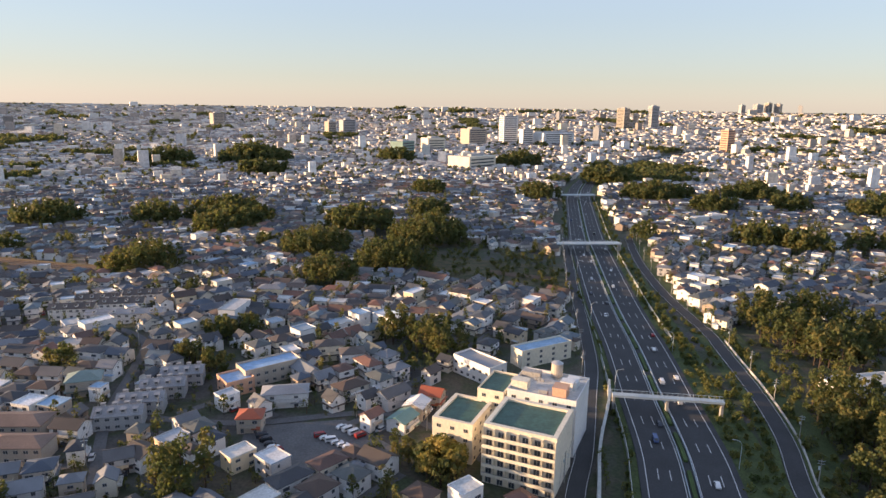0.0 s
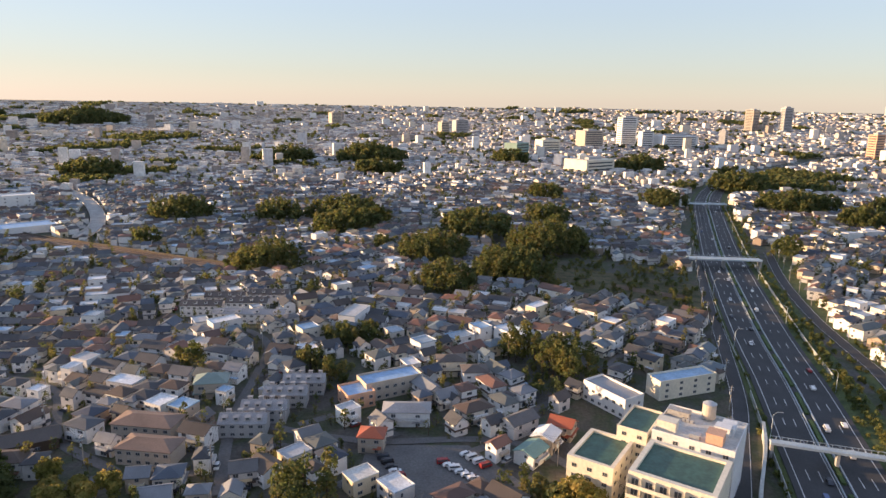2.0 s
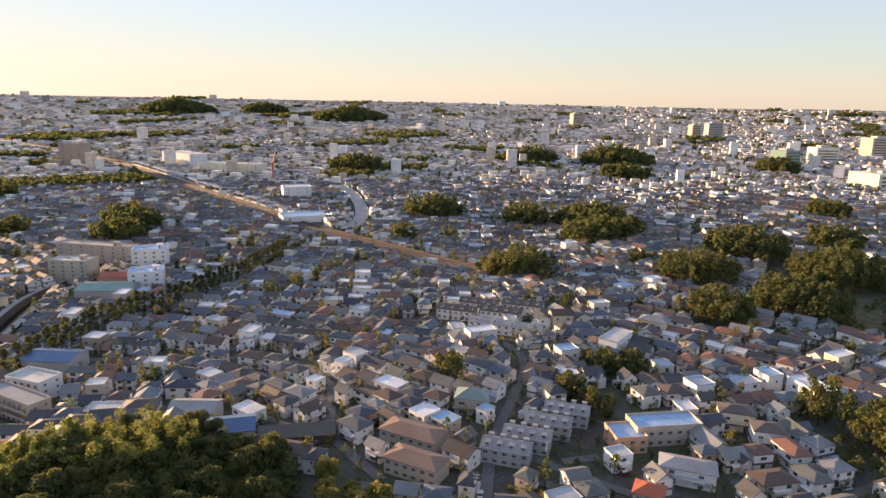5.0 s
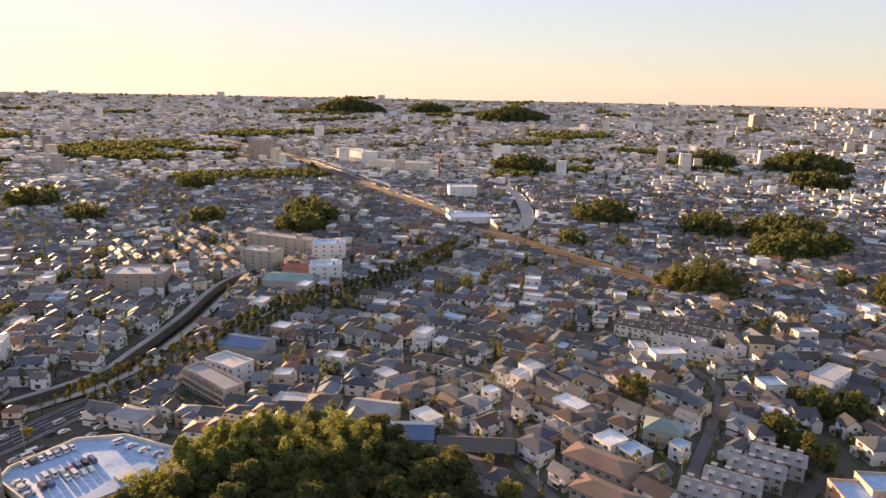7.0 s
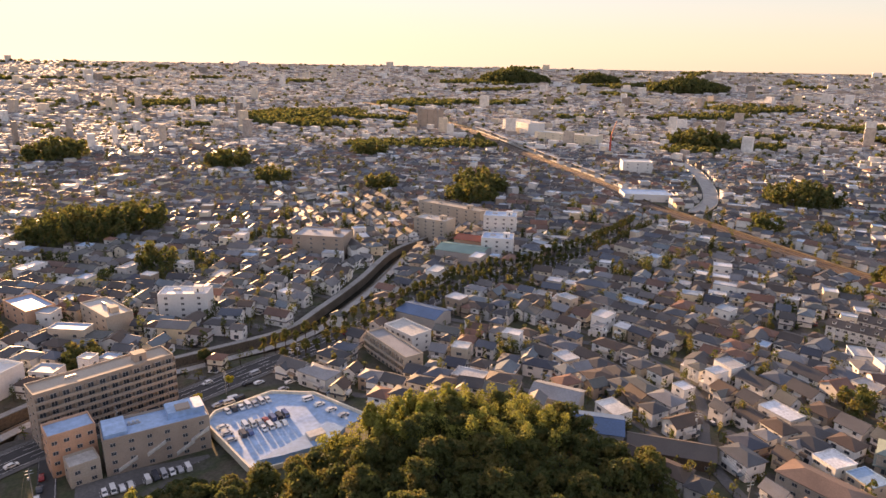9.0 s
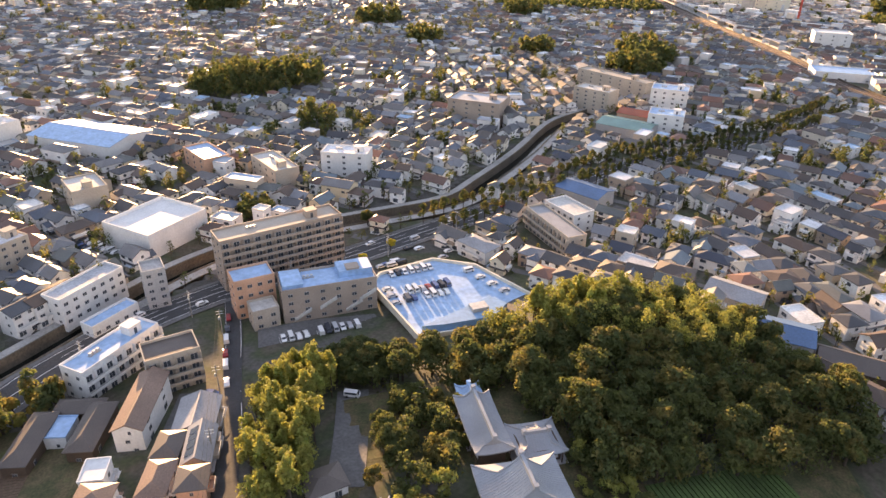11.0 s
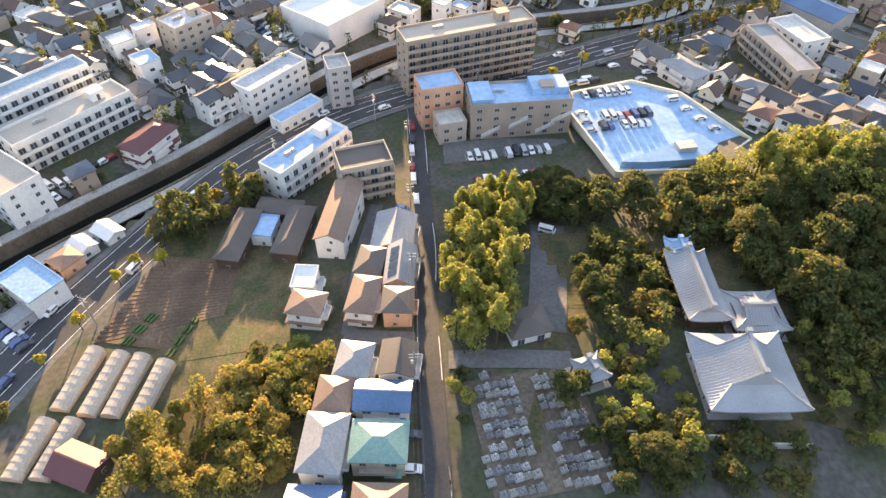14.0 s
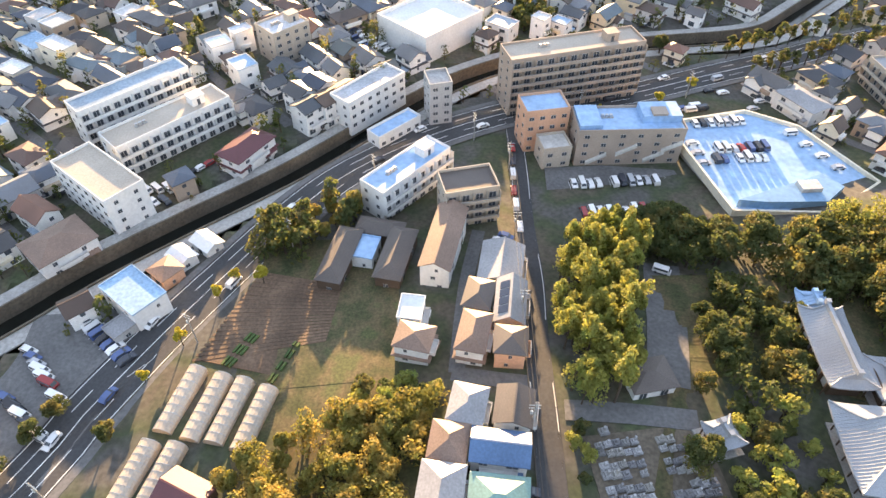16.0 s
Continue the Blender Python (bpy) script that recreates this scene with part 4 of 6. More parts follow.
for i, (x, y, w, top, mt) in enumerate(FAR_TOWERS):
    z = ground(x, y) - 3
    ob = thing("tower_block", {"white": "white high-rise tower block", "beige": "sunlit beige tower block", "grey": "grey high-rise tower", "pink": "orange-brown tower block", "tealroof": "green-clad building under scaffolding", "cream": "long cream public building"}[mt] + " in the far town", "tower block", "far towers", pose(x, y, z, 0, 0, 20 + 13 * (i % 4)))
    h = max(12, top - z)
    s = Shape(mt)
    s.box(-w * .42, w * .42, -w * .3, w * .3, -6, h)
    part("wall", s, ob)
    s = Shape("grey")
    s.box(-w * .2, w * .2, -w * .15, w * .15, h, h + 4)
    part("roof_house", s, ob)
    n = int(h / 6)
    band = Shape("glass")
    band.box(-w * .36, w * .36, -w * .3 - .15, -w * .3 + .1, 0, 2.4)
    me = band.mesh("window_band")
    side = Shape("glass")
    side.box(-w * .42 - .15, -w * .42 + .1, -w * .24, w * .24, 0, 2.4)
    ms = side.mesh("window_band")
    for f in range(n):
        part("window_band", me, ob).matrix_basis = pose(0, 0, 3 + f * 6)
        if h > 60:
            part("window_band", ms, ob).matrix_basis = pose(0, 0, 3 + f * 6)
    BUILT.append((x, y, w * .6))


# ---- trees ----
def leaf_cloud(rng, centres, radii, n, size, squash=0.8, bottom=-0.55):
    """Leaf clumps over the outside of overlapping lobes: arrays of quad corners."""
    k = rng.integers(0, len(centres), n)
    d = rng.normal(size=(n, 3))
    d /= np.linalg.norm(d, axis=1)[:, None]
    d[:, 2] = np.where(d[:, 2] < bottom, -d[:, 2], d[:, 2])
    rad = radii[k] * rng.uniform(.45, 1.12, n) ** .7
    p = centres[k] + d * rad[:, None] * np.array((1, 1, squash))
    nrm = d + rng.normal(size=(n, 3)) * .55
    nrm /= np.linalg.norm(nrm, axis=1)[:, None]
    u = np.cross(nrm, rng.normal(size=(n, 3)))
    u /= np.linalg.norm(u, axis=1)[:, None]
    w = np.cross(nrm, u)
    s = size * rng.uniform(.6, 1.35, n)[:, None]
    return np.stack([p + u * s, p + w * s * .75 + nrm * s * .2, p - u * s, p - w * s * .75 + nrm * s * .2], 1)


def quads_mesh(name, quads, mat):
    me = bpy.data.meshes.new(name)
    n = len(quads)
    me.from_pydata(quads.reshape(-1, 3).tolist(), [], np.arange(4 * n).reshape(n, 4).tolist())
    me.materials.append(M[mat])
    return me


def tree_thing(seed, height, radius, mat, label, category="tree", n=2600, leaf=0.34, lobes=15, group=""):
    rng = np.random.default_rng(seed)
    ob = thing({"shrub": "shrub", "bamboo": "bamboo"}.get(category, "tree"), label, category, group, pose(0, 0, -900))
    s = Shape("bark")
    top = height * .55
    s.tube((0, 0, -1), (.2, .1, top * .6), radius * .09, radius * .065, 7)
    s.tube((.2, .1, top * .6), (0, 0, top * 1.2), radius * .065, radius * .03, 7)
    a = rng.uniform(0, 6.28, lobes)
    rr = radius * rng.uniform(.25, .68, lobes)
    c = np.stack([np.cos(a) * rr, np.sin(a) * rr, height * rng.uniform(.42, .82, lobes)], 1)
    c[0] = (0, 0, height * .84)
    for i in range(1, lobes, 2):
        s.tube((.1, 0, top * rng.uniform(.5, .8)), tuple(c[i]), radius * .04, radius * .015, 5)
    part("trunk", s, ob)
    r = radius * rng.uniform(.3, .48, lobes)
    tall = 2.3 if category == "bamboo" else .85
    if category == "bamboo":
        r *= .8
    part("crown", quads_mesh("crown", leaf_cloud(rng, c, r, n, leaf, tall), mat), ob)
    return ob


BROAD = [tree_thing(11, 9.5, 4.2, "leaf", "leafy green broadleaf tree", group="woodland trees"), tree_thing(12, 11, 4.8, "leaf", "tall dark green broadleaf tree", group="woodland trees"), tree_thing(13, 8, 3.8, "leaf", "rounded olive-green broadleaf tree in leaf", group="woodland trees")]
BAMBOO = [tree_thing(21, 13, 2.6, "bamboo", "feathery yellow-green clump of tall bamboo", "bamboo", 1500, .3, 11, "bamboo grove"), tree_thing(22, 15, 2.8, "bamboo", "tall sunlit bamboo clump", "bamboo", 1500, .3, 11, "bamboo grove")]
GOLD = [tree_thing(31, 5.5, 1.9, "gold", "small street tree with yellow autumn leaves", n=900, leaf=.26, lobes=9, group="avenue trees"), tree_thing(32, 10.5, 2.4, "leaf", "slim green tree beside the avenue", n=600, leaf=.36, lobes=9, group="avenue trees")]
BUSH = [tree_thing(41, 4.2, 2.6, "leaf", "broad garden shrub with dense leaves", "shrub", 600, .34, 8, "garden shrubs"), tree_thing(42, 4.6, 2.8, "bamboo", "light green dense garden shrub", "shrub", 600, .34, 8, "garden shrubs")]
AUTUMN = [tree_thing(51, 8.5, 4.0, "autumn", "golden olive broadleaf tree in autumn", group="autumn trees"), tree_thing(52, 7.0, 3.6, "autumn", "rounded tree with yellowing leaves", group="autumn trees")]
first_used = set()


def plant(kind, x, y, rnd, lo=.8, hi=1.2, z=None):
    ob = rnd.choice(kind)
    s = rnd.uniform(lo, hi)
    m = pose(x, y, (ground(x, y) if z is None else z) - .1, 0, 0, rnd.uniform(0, 360)) @ Matrix.Diagonal((s, s, s * rnd.uniform(.9, 1.12), 1))
    if ob.name not in first_used:
        first_used.add(ob.name)
        ob.matrix_basis = m
        return ob
    c = copy_thing(ob, pose(0, 0, 0))
    c.matrix_basis = m
    return c


def fill(kind, poly, gap, rnd, lo=.8, hi=1.2, skip=0.0):
    xs_ = [p[0] for p in poly]
    ys_ = [p[1] for p in poly]
    y = min(ys_)
    while y < max(ys_):
        x = min(xs_)
        while x < max(xs_):
            px, py = x + rnd.uniform(-.4, .4) * gap, y + rnd.uniform(-.4, .4) * gap
            if inside(px, py, poly) and rnd.random() >= skip:
                plant(kind, px, py, rnd, lo, hi)
            x += gap
        y += gap


rnd = random.Random(5)
WOOD_HILL = [(-246, 76), (-252, 110), (-250, 150), (-228, 182), (-185, 188), (-166, 172), (-174, 130), (-184, 106), (-208, 106), (-226, 92)]
WOOD_SOUTH = [(-204, -24), (-206, 0), (-188, -8), (-176, -14), (-176, -44), (-192, -44)]
WOOD_GROVE = [(-258, 42), (-262, 66), (-244, 78), (-236, 76), (-246, 56)]
fill(BAMBOO, [(-199, 26), (-228, 28), (-252, 36), (-256, 50), (-246, 56), (-232, 47), (-200, 38)], 4.5, rnd)
fill(BROAD, WOOD_GROVE, 5.5, rnd, .8, 1.1)
fill(BROAD, WOOD_HILL, 8.6, rnd, .95, 1.35)
fill(BAMBOO, [(-250, 112), (-254, 140), (-240, 150), (-232, 120)], 6, rnd, 1, 1.3)
fill(AUTUMN, WOOD_SOUTH, 6.2, rnd, .65, 1.0)
fill(BUSH, [(-214, -16), (-207, 1), (-202, 2), (-200, -22)], 4.2, rnd, .7, 1.2)
fill(AUTUMN, [(-264, -44), (-252, -40), (-262, -20), (-276, -14), (-282, -20)], 6, rnd, .55, .9)
fill(BROAD, [(-232, 62), (-226, 82), (-204, 80), (-200, 66), (-206, 54)], 6.5, rnd, .5, .8)
fill(BUSH, [(-200, 56), (-196, 70), (-172, 72), (-165, 58), (-180, 52)], 5, rnd, .7, 1.3)
fill(BROAD, [(-178, 45), (-164, 50), (-164, 70), (-176, 70)], 6.5, rnd, .5, .75)
fill(BUSH, [(-194, 100), (-176, 93), (-166, 98), (-166, 107), (-178, 109), (-186, 112), (-196, 118)], 4.6, rnd, .6, 1.2)
fill(BUSH, [(-165, 21.5), (-198, 24.5), (-198, 27), (-165, 24)], 3.6, rnd, .5, .8)
for k, p in enumerate(AVENUE):
    n_ = sides(AVENUE)[k]
    if p.y > 118:
        for s_ in (-7.4, 7.4):
            plant(GOLD[1:], p.x + n_.x * s_, p.y + n_.y * s_, rnd, .8, 1.2)
for x, y in ((-5, 203), (1, 199), (7, 196), (-3, 195), (3, 205)):
    plant(AUTUMN, x, y, rnd, 1.2, 1.5)
for x, y in ((-160, 177), (-153, 172), (-146, 176), (-164, 184), (-151, 181), (-140, 180)):
    plant(AUTUMN, x, y, rnd, 1.1, 1.4)
    BUILT.append((x, y, 4))
for x, y in ((-247, -50), (-241, -53), (-227, -59), (-217, -65), (-318, 62), (-330, 98), (-322, 84), (-246, -43)):
    plant(GOLD[:1], x, y, rnd, .8, 1.2)
for x, y in ((-203, -69), (-210, -81), (-204, -84), (-197, -88), (-202, 53), (-185, 45), (-187, 49), (-189, 61), (-218, 103), (-203, 114), (-171, 58), (-165, 71), (-170, 64), (-384, 52), (-390, 44), (-358, 96), (-352, 100)):
    plant(BROAD, x, y, rnd, .6, .8)


# ---- temple ----
def temple_roof(sh, L, D, z, rise, over, gable_part=0.45, lift=0.7, mi=0):
    """A hipped and gabled tiled roof with a hollow slope, turned-up corners and rows of cover tiles."""
    X, Y = L / 2 + over, D / 2 + over
    n = 8

    def half(t):
        return X + (L * gable_part - X) * min(1.0, t / 0.5)
    rings = []
    for i in range(n + 1):
        t = i / n
        up = rise * (0.35 * t + 0.65 * t * t)
        x, y = half(t), Y * (1 - t)
        ring = []
        for (cx, cy, dx, dy, m) in ((-x, -y, 2 * x, 0, 8), (x, -y, 0, 2 * y, 8), (x, y, -2 * x, 0, 8), (-x, y, 0, -2 * y, 8)):
            for k in range(m):
                q = k / m
                corner = abs(2 * q - 1) ** 3 * lift * (1 - t) ** 2
                ring.append((cx + dx * q, cy + dy * q, z + up + corner))
        rings.append(ring)
    m = len(rings[0])
    v = [p for r in rings for p in r] + [(p[0], p[1], p[2] - .35) for p in rings[0]]
    f = [(i * m + k, i * m + (k + 1) % m, (i + 1) * m + (k + 1) % m, (i + 1) * m + k) for i in range(n) for k in range(m)]
    b = (n + 1) * m
    f += [(b + k, b + (k + 1) % m, (k + 1) % m, k) for k in range(m)] + [tuple(range(b + m - 1, b - 1, -1))]
    sh.add(v, f, mi)
    sh.box(-L * gable_part - .5, L * gable_part + .5, -.35, .35, z + rise - .2, z + rise + .75, mi)
    for s in (-1, 1):
        sh.box(*sorted((s * (L * gable_part - .3), s * (L * gable_part + .7))), -.55, .55, z + rise + .2, z + rise + 1.25, mi)
    for sx in (-1, 1):
        for sy in (-1, 1):
            pr = [(sx * half(i / n), sy * Y * (1 - i / n), z + rise * (.35 * i / n + .65 * (i / n) ** 2) + lift * (1 - i / n) ** 2 + .15) for i in range(n + 1)]
            for a, c in zip(pr, pr[1:]):
                sh.tube(a, c, .22, .22, 5, mi)
    k = int(2 * X / .7)
    for i in range(1, k):
        u = -X + 2 * X * i / k
        for s in (-1, 1):
            last = None
            for j in range(n + 1):
                t = j / n
                if abs(u) > half(t):
                    break
                q = abs(u) / max(.1, half(t))
                p = (u, s * Y * (1 - t), z + rise * (.35 * t + .65 * t * t) + q ** 3 * lift * (1 - t) ** 2 + .05)
                if last:
                    sh.tube(last, p, .07, .07, 4, mi)
                last = p


def temple_hall(name, x, y, yaw, L, D, h, rise, over, roofmat, label, gable_part=.3):
    ob = thing(name, label, "temple", "", pose(x, y, ground(x, y) + .4, 0, 0, yaw))
    s = Shape(roofmat)
    temple_roof(s, L, D, h, rise, over, gable_part)
    part("roof", s, ob)
    s = Shape("wood")
    s.box(-L / 2, L / 2, -D / 2, D / 2, -.2, h + .3)
    part("wall", s, ob)
    s = Shape("white")
    s.box(-.85, .85, -.04, .04, .6, h - .6)
    panel = s.mesh("wall_panel")
    for i in range(int(L / 2.4)):
        u = -L / 2 + 1.2 + i * 2.4
        for a in (-1, 1):
            part("wall_panel", panel, ob).matrix_basis = pose(u, a * D / 2, 0)
    s = Shape("stone")
    s.box(-L / 2 - 1.6, L / 2 + 1.6, -D / 2 - 1.6, D / 2 + 1.6, -2.5, 0)
    part("plinth", s, ob)
    for i in range(int(L / 3) + 1):
        for a in (-1, 1):
            s = Shape("wood")
            s.tube((0, 0, 0), (0, 0, h), .18, .18, 8)
            part("pillar", s, ob).matrix_basis = pose(-L / 2 + i * L / int(L / 3), a * (D / 2 + 1.1), 0)
    return ob


temple_hall("temple_hall", -183.5, 82.6, -9, 13, 14, 5, 6.5, 3.0, "tile", "temple main hall with a broad grey tiled roof", .36)
temple_hall("temple_annex", -208, 83.5, -8, 18, 6.5, 5, 3.2, 1.7, "tile", "long temple hall with a grey tiled gable roof", .5)
temple_hall("temple_annex", -199.5, 94, 81, 10, 9, 3.2, 2.2, 1.3, "tile", "low temple side hall with a grey roof", .3)
temple_hall("temple_gate", -221.5, 86, -8, 4.5, 4.5, 4.4, 1.6, 1.2, "skyblue", "small temple lodge with a pale roof", .3)
temple_hall("bell_house", -190, 52, 10, 4, 4, 3, 2, 1.2, "tile", "small tiled bell house among trees", .3)
house_thing(-205, 42.5, 97, 9, 7, 3.2, "hip", 1.3, "darkroof", "white", "low white shed with a dark roof", seed=90, floors=1, extras=False)
yard = Shape("lane")
ribbon(yard, course([(-243, 59), (-222, 53), (-204, 47)]), -4.5, 4.5, .2, thick=.05, flat=False)
ribbon(yard, course([(-200, 24), (-198, 36), (-195, 50)]), -2.5, 2.5, .17, thick=.05, flat=False)
ribbon(yard, course([(-262, 14), (-240, 8), (-212, 3)]), -1.8, 1.8, .2, thick=.05, flat=False)
ribbon(yard, course([(-212, 2), (-209, 12), (-207, 20)]), -2.0, 2.0, .18, thick=.05, flat=False)
setting("temple_yard", yard, "grey paved yard and lanes among the trees", "pavement")
s = Shape("pale")
for a, b in (((-176, 55), (-172, 74)), ((-170, 78), (-168, 90)), ((-177, 110), (-158, 109))):
    l_ = course([a, b], 3)
    ribbon(s, l_, -.15, .15, -.3, thick=2.2, flat=False)
setting("garden_wall", s, "low white plastered temple garden wall", "wall")

# ---- graves: plinth, base and upright stone each ----
g = Shape("stone")
g.box(-.75, .75, -.85, .85, -.3, .35)
g.box(-.5, .5, -.5, .5, .35, .75)
g.box(-.24, .24, -.22, .22, .75, 1.75)
g.box(-.62, -.5, -.85, .85, .35, .6)
g.box(.5, .62, -.85, .85, .35, .6)
grave_mesh = g.mesh("gravestone")
rnd = random.Random(8)
GRAVES = [(-194.5, 29), (-191, 47), (-166, 51), (-168.5, 26)]
v = -194.0
row = 0
while v < -166:
    u = 27.0
    while u < 52:
        if inside(v, u, GRAVES) and int((u - 27) / 2.1) % 6 != 5 and rnd.random() < .9:
            ob = tagged(part("gravestone", grave_mesh), "grey granite gravestone on a stepped plinth", "gravestone", "graveyard rows")
            sc = rnd.uniform(.8, 1.15)
            ob.matrix_basis = pose(v + rnd.uniform(-.15, .15), u, ground(v, u) + .1, 0, 0, 8 + (180 if row % 2 else 0)) @ Matrix.Diagonal((sc, sc, rnd.uniform(.75, 1.35), 1))
        u += 1.75
    v += 1.9 if row % 2 else 2.7
    row += 1
s = Shape("moss")
ribbon(s, course([(-194, 38), (-181, 38.5), (-167, 39)]), -12, 12, .1, thick=.06, flat=False)
setting("graveyard_paving", s, "worn concrete paving between the graves", "paving")

# ---- roof car park ----
DECK = [(-300, 81), (-306, 86), (-310, 109), (-300, 123), (-271, 134), (-259, 114), (-262, 86)]
deck_z = -4.6
ob = thing("parking_deck", "raised car park with a deck coloured pale blue as by skylight", "car park")
# deck blue is skylight in shade, put into the base colour
s = Shape("skyblue", "concrete")
s.prism(DECK[::-1], deck_z - .5, deck_z, 0)
part("deck", s, ob)
s = Shape("concrete")
inner = [(p[0] * .97 - 285 * .03, p[1] * .97 + 106 * .03) for p in DECK]
s.prism(inner[::-1], deck_z - 6, deck_z - .5)
part("wall", s, ob)
for a, b in zip(DECK, DECK[1:] + DECK[:1]):
    d = Vector((b[0] - a[0], b[1] - a[1], 0))
    s = Shape("cream")
    s.box(0, d.length, -.35, .35, deck_z - 1.6, deck_z + 1.2)
    part("parapet", s, ob).matrix_basis = pose(a[0], a[1], 0, 0, 0, math.degrees(math.atan2(d.y, d.x)))
s = Shape("midblue", "pale")
s.prism([(-264.5, 88), (-274, 117), (-268, 121), (-262, 113), (-263, 96)], deck_z + .02, deck_z + 2.6)
s.box(-270, -266, 107, 113, deck_z + 2.6, deck_z + 4.0, 1)
part("roof_hall", s, ob)
BUILT.append((-280, 104, 30))
s = Shape("lane", "paint")
s.prism([(-266, 35), (-290, 38), (-290, 56), (-286, 78), (-266, 80)], -8.4, -8.1)
for k in range(14):
    y = 44 + k * 2.5
    s.box(-283, -278.5, y - .06, y + .06, -8.1, -8.06, 1)
    s.box(-270, -265.5, y - .06, y + .06, -8.1, -8.06, 1)
setting("car_park", s, "asphalt car park with white bays below the deck", "car park")


# ---- cars ----
def make_car(kind, label):
    ob = thing("car", label, "car", "parked and driving cars", pose(0, 0, -950))
    s = Shape("car")
    if kind == "van":
        prof = [(-2.3, .35), (2.2, .35), (2.3, .9), (2.0, 1.15), (1.6, 1.9), (-2.25, 1.95), (-2.35, .9)]
        glass = (-1.9, 1.5, 1.2, 1.75)
        wid = .88
    else:
        prof = [(-2.15, .35), (2.1, .35), (2.2, .7), (1.2, .95), (.6, 1.42), (-1.2, 1.45), (-1.95, 1.0), (-2.2, .9)]
        glass = (-1.4, .7, 1.0, 1.36)
        wid = .85
    n = len(prof)
    s.add([(x, -wid * (.86 if z > 1.2 else 1), z) for x, z in prof] + [(x, wid * (.86 if z > 1.2 else 1), z) for x, z in prof],
          [tuple(range(n)), tuple(range(2 * n - 1, n - 1, -1))] + [(i, n + i, n + (i + 1) % n, (i + 1) % n) for i in range(n)])
    part("body", s, ob)
    a, b, z0, z1 = glass
    for sd in (-1, 1):
        s = Shape("glass")
        s.box(a, b, *sorted((sd * wid * .84, sd * (wid + .02))), z0, z1)
        part("side_window", s, ob)
    s = Shape("glass")
    fx = prof[3], prof[4]
    s.slab([(fx[0][0] + .03, -wid * .8, fx[0][1] + .05), (fx[0][0] + .03, wid * .8, fx[0][1] + .05), (fx[1][0] + .05, wid * .75, fx[1][1]), (fx[1][0] + .05, -wid * .75, fx[1][1])], .06)
    part("windscreen", s, ob)
    w = Shape("tyre")
    w.tube((0, -.1, 0), (0, .1, 0), .33, .33, 10)
    wm = w.mesh("wheel")
    for px in (-1.35, 1.35):
        for py in (-wid + .05, wid - .05):
            part("wheel", wm, ob).matrix_basis = pose(px, py, .33)
    return ob


CARS = [make_car("saloon", "small saloon car on the asphalt"), make_car("van", "boxy family van on the asphalt")]
used_car = set()


def park(x, y, z, yaw, rnd):
    c = CARS[0] if rnd.random() < .6 else CARS[1]
    m = pose(x, y, z, 0, 0, yaw)
    if c.name in used_car:
        return copy_thing(c, m)
    used_car.add(c.name)
    c.matrix_basis = m
    return c


rnd = random.Random(3)
for k in range(11):
    if k != 4:
        park(-281 + rnd.uniform(-.3, .3), 45.2 + k * 2.5, -8.06, rnd.choice((2, 182)), rnd)
for k in range(8):
    park(-268 + rnd.uniform(-.3, .3), 45.2 + k * 2.5, -8.06, rnd.choice((2, 182)), rnd)
for rx in (-284.5, -279.5):
    for k in range(8):
        if rnd.random() < .9:
            park(rx - 6, 90 + k * 2.5, deck_z + .02, rnd.choice((3, 183)), rnd)
for k in range(7):
    park(-304.5 + rnd.uniform(-.4, .4), 90 + k * 2.6, deck_z + .02, 5, rnd)
for k in range(4):
    park(-297 + k * 6, 119 + k * 2.2, deck_z + .02, 95, rnd)
for k in range(3):
    park(-284 - k * 5, 85.5, deck_z + .02, 92, rnd)
# car park of the hospital street
s = Shape("lane")
s.prism([(-72, 229), (-36, 236), (-14, 214), (-40, 198), (-70, 210)], -.95, -.72)
setting("car_lot", s, "open asphalt car lot among the houses", "car park")
for k in range(6):
    park(-64 + k * 2.0, 221 - k * 2.6, -.7, 25, rnd)
    park(-43 + k * 2.3, 222 - k * 1.6, -.7, 20, rnd)
    if k < 4:
        park(-36 + k * 2.6, 229 - k * 2.2, -.7, 40, rnd)
# beside the avenue
s = Shape("lane", "paint")
ribbon(s, course([(-240, -84), (-222, -84), (-198, -92)], 3), -13, 14, .14, 0, thick=.05, flat=False)
for k in range(9):
    ribbon(s, course([(-236 + k * 1.75, -80.5 + k * 1.75), (-232.6 + k * 1.75, -83.6 + k * 1.75)], 3), -.06, .06, .2, 1, thick=.03, flat=False)
setting("car_lot", s, "asphalt car lot between the avenue and the canal", "car park")
for k in range(8):
    for x, y in ((-235.6 + k * 1.75, -83 + k * 1.75), (-228 + k * 2.0, -94 + k * 1.6), (-215 + k * 1.6, -94 + k * 1.7)):
        if rnd.random() < .8:
            park(x, y, ground(x, y) + .2, 135 if x < -222 and y > -90 else 62, rnd)
for k in range(5):
    x, y = -300 + k * 2.0, -66 - k * 2.2
    park(x, y, ground(x, y) + .05, 135, rnd)
for k in range(6):
    park(-288 + (k % 2) * 5.5, -76 - (k // 2) * 3.2, ground(-286, -78) + .05, 44 + rnd.uniform(-4, 4), rnd)
for k in range(18):
    x, y = -386 + (k % 9) * 2.4 + rnd.uniform(-.2, .2), -24 - (k // 9) * 6 + (k % 9) * 1.9
    if not any(math.hypot(x - b[0], y - b[1]) < b[2] * .8 for b in BUILT):
        park(x, y, ground(x, y) + .05, 130, rnd)
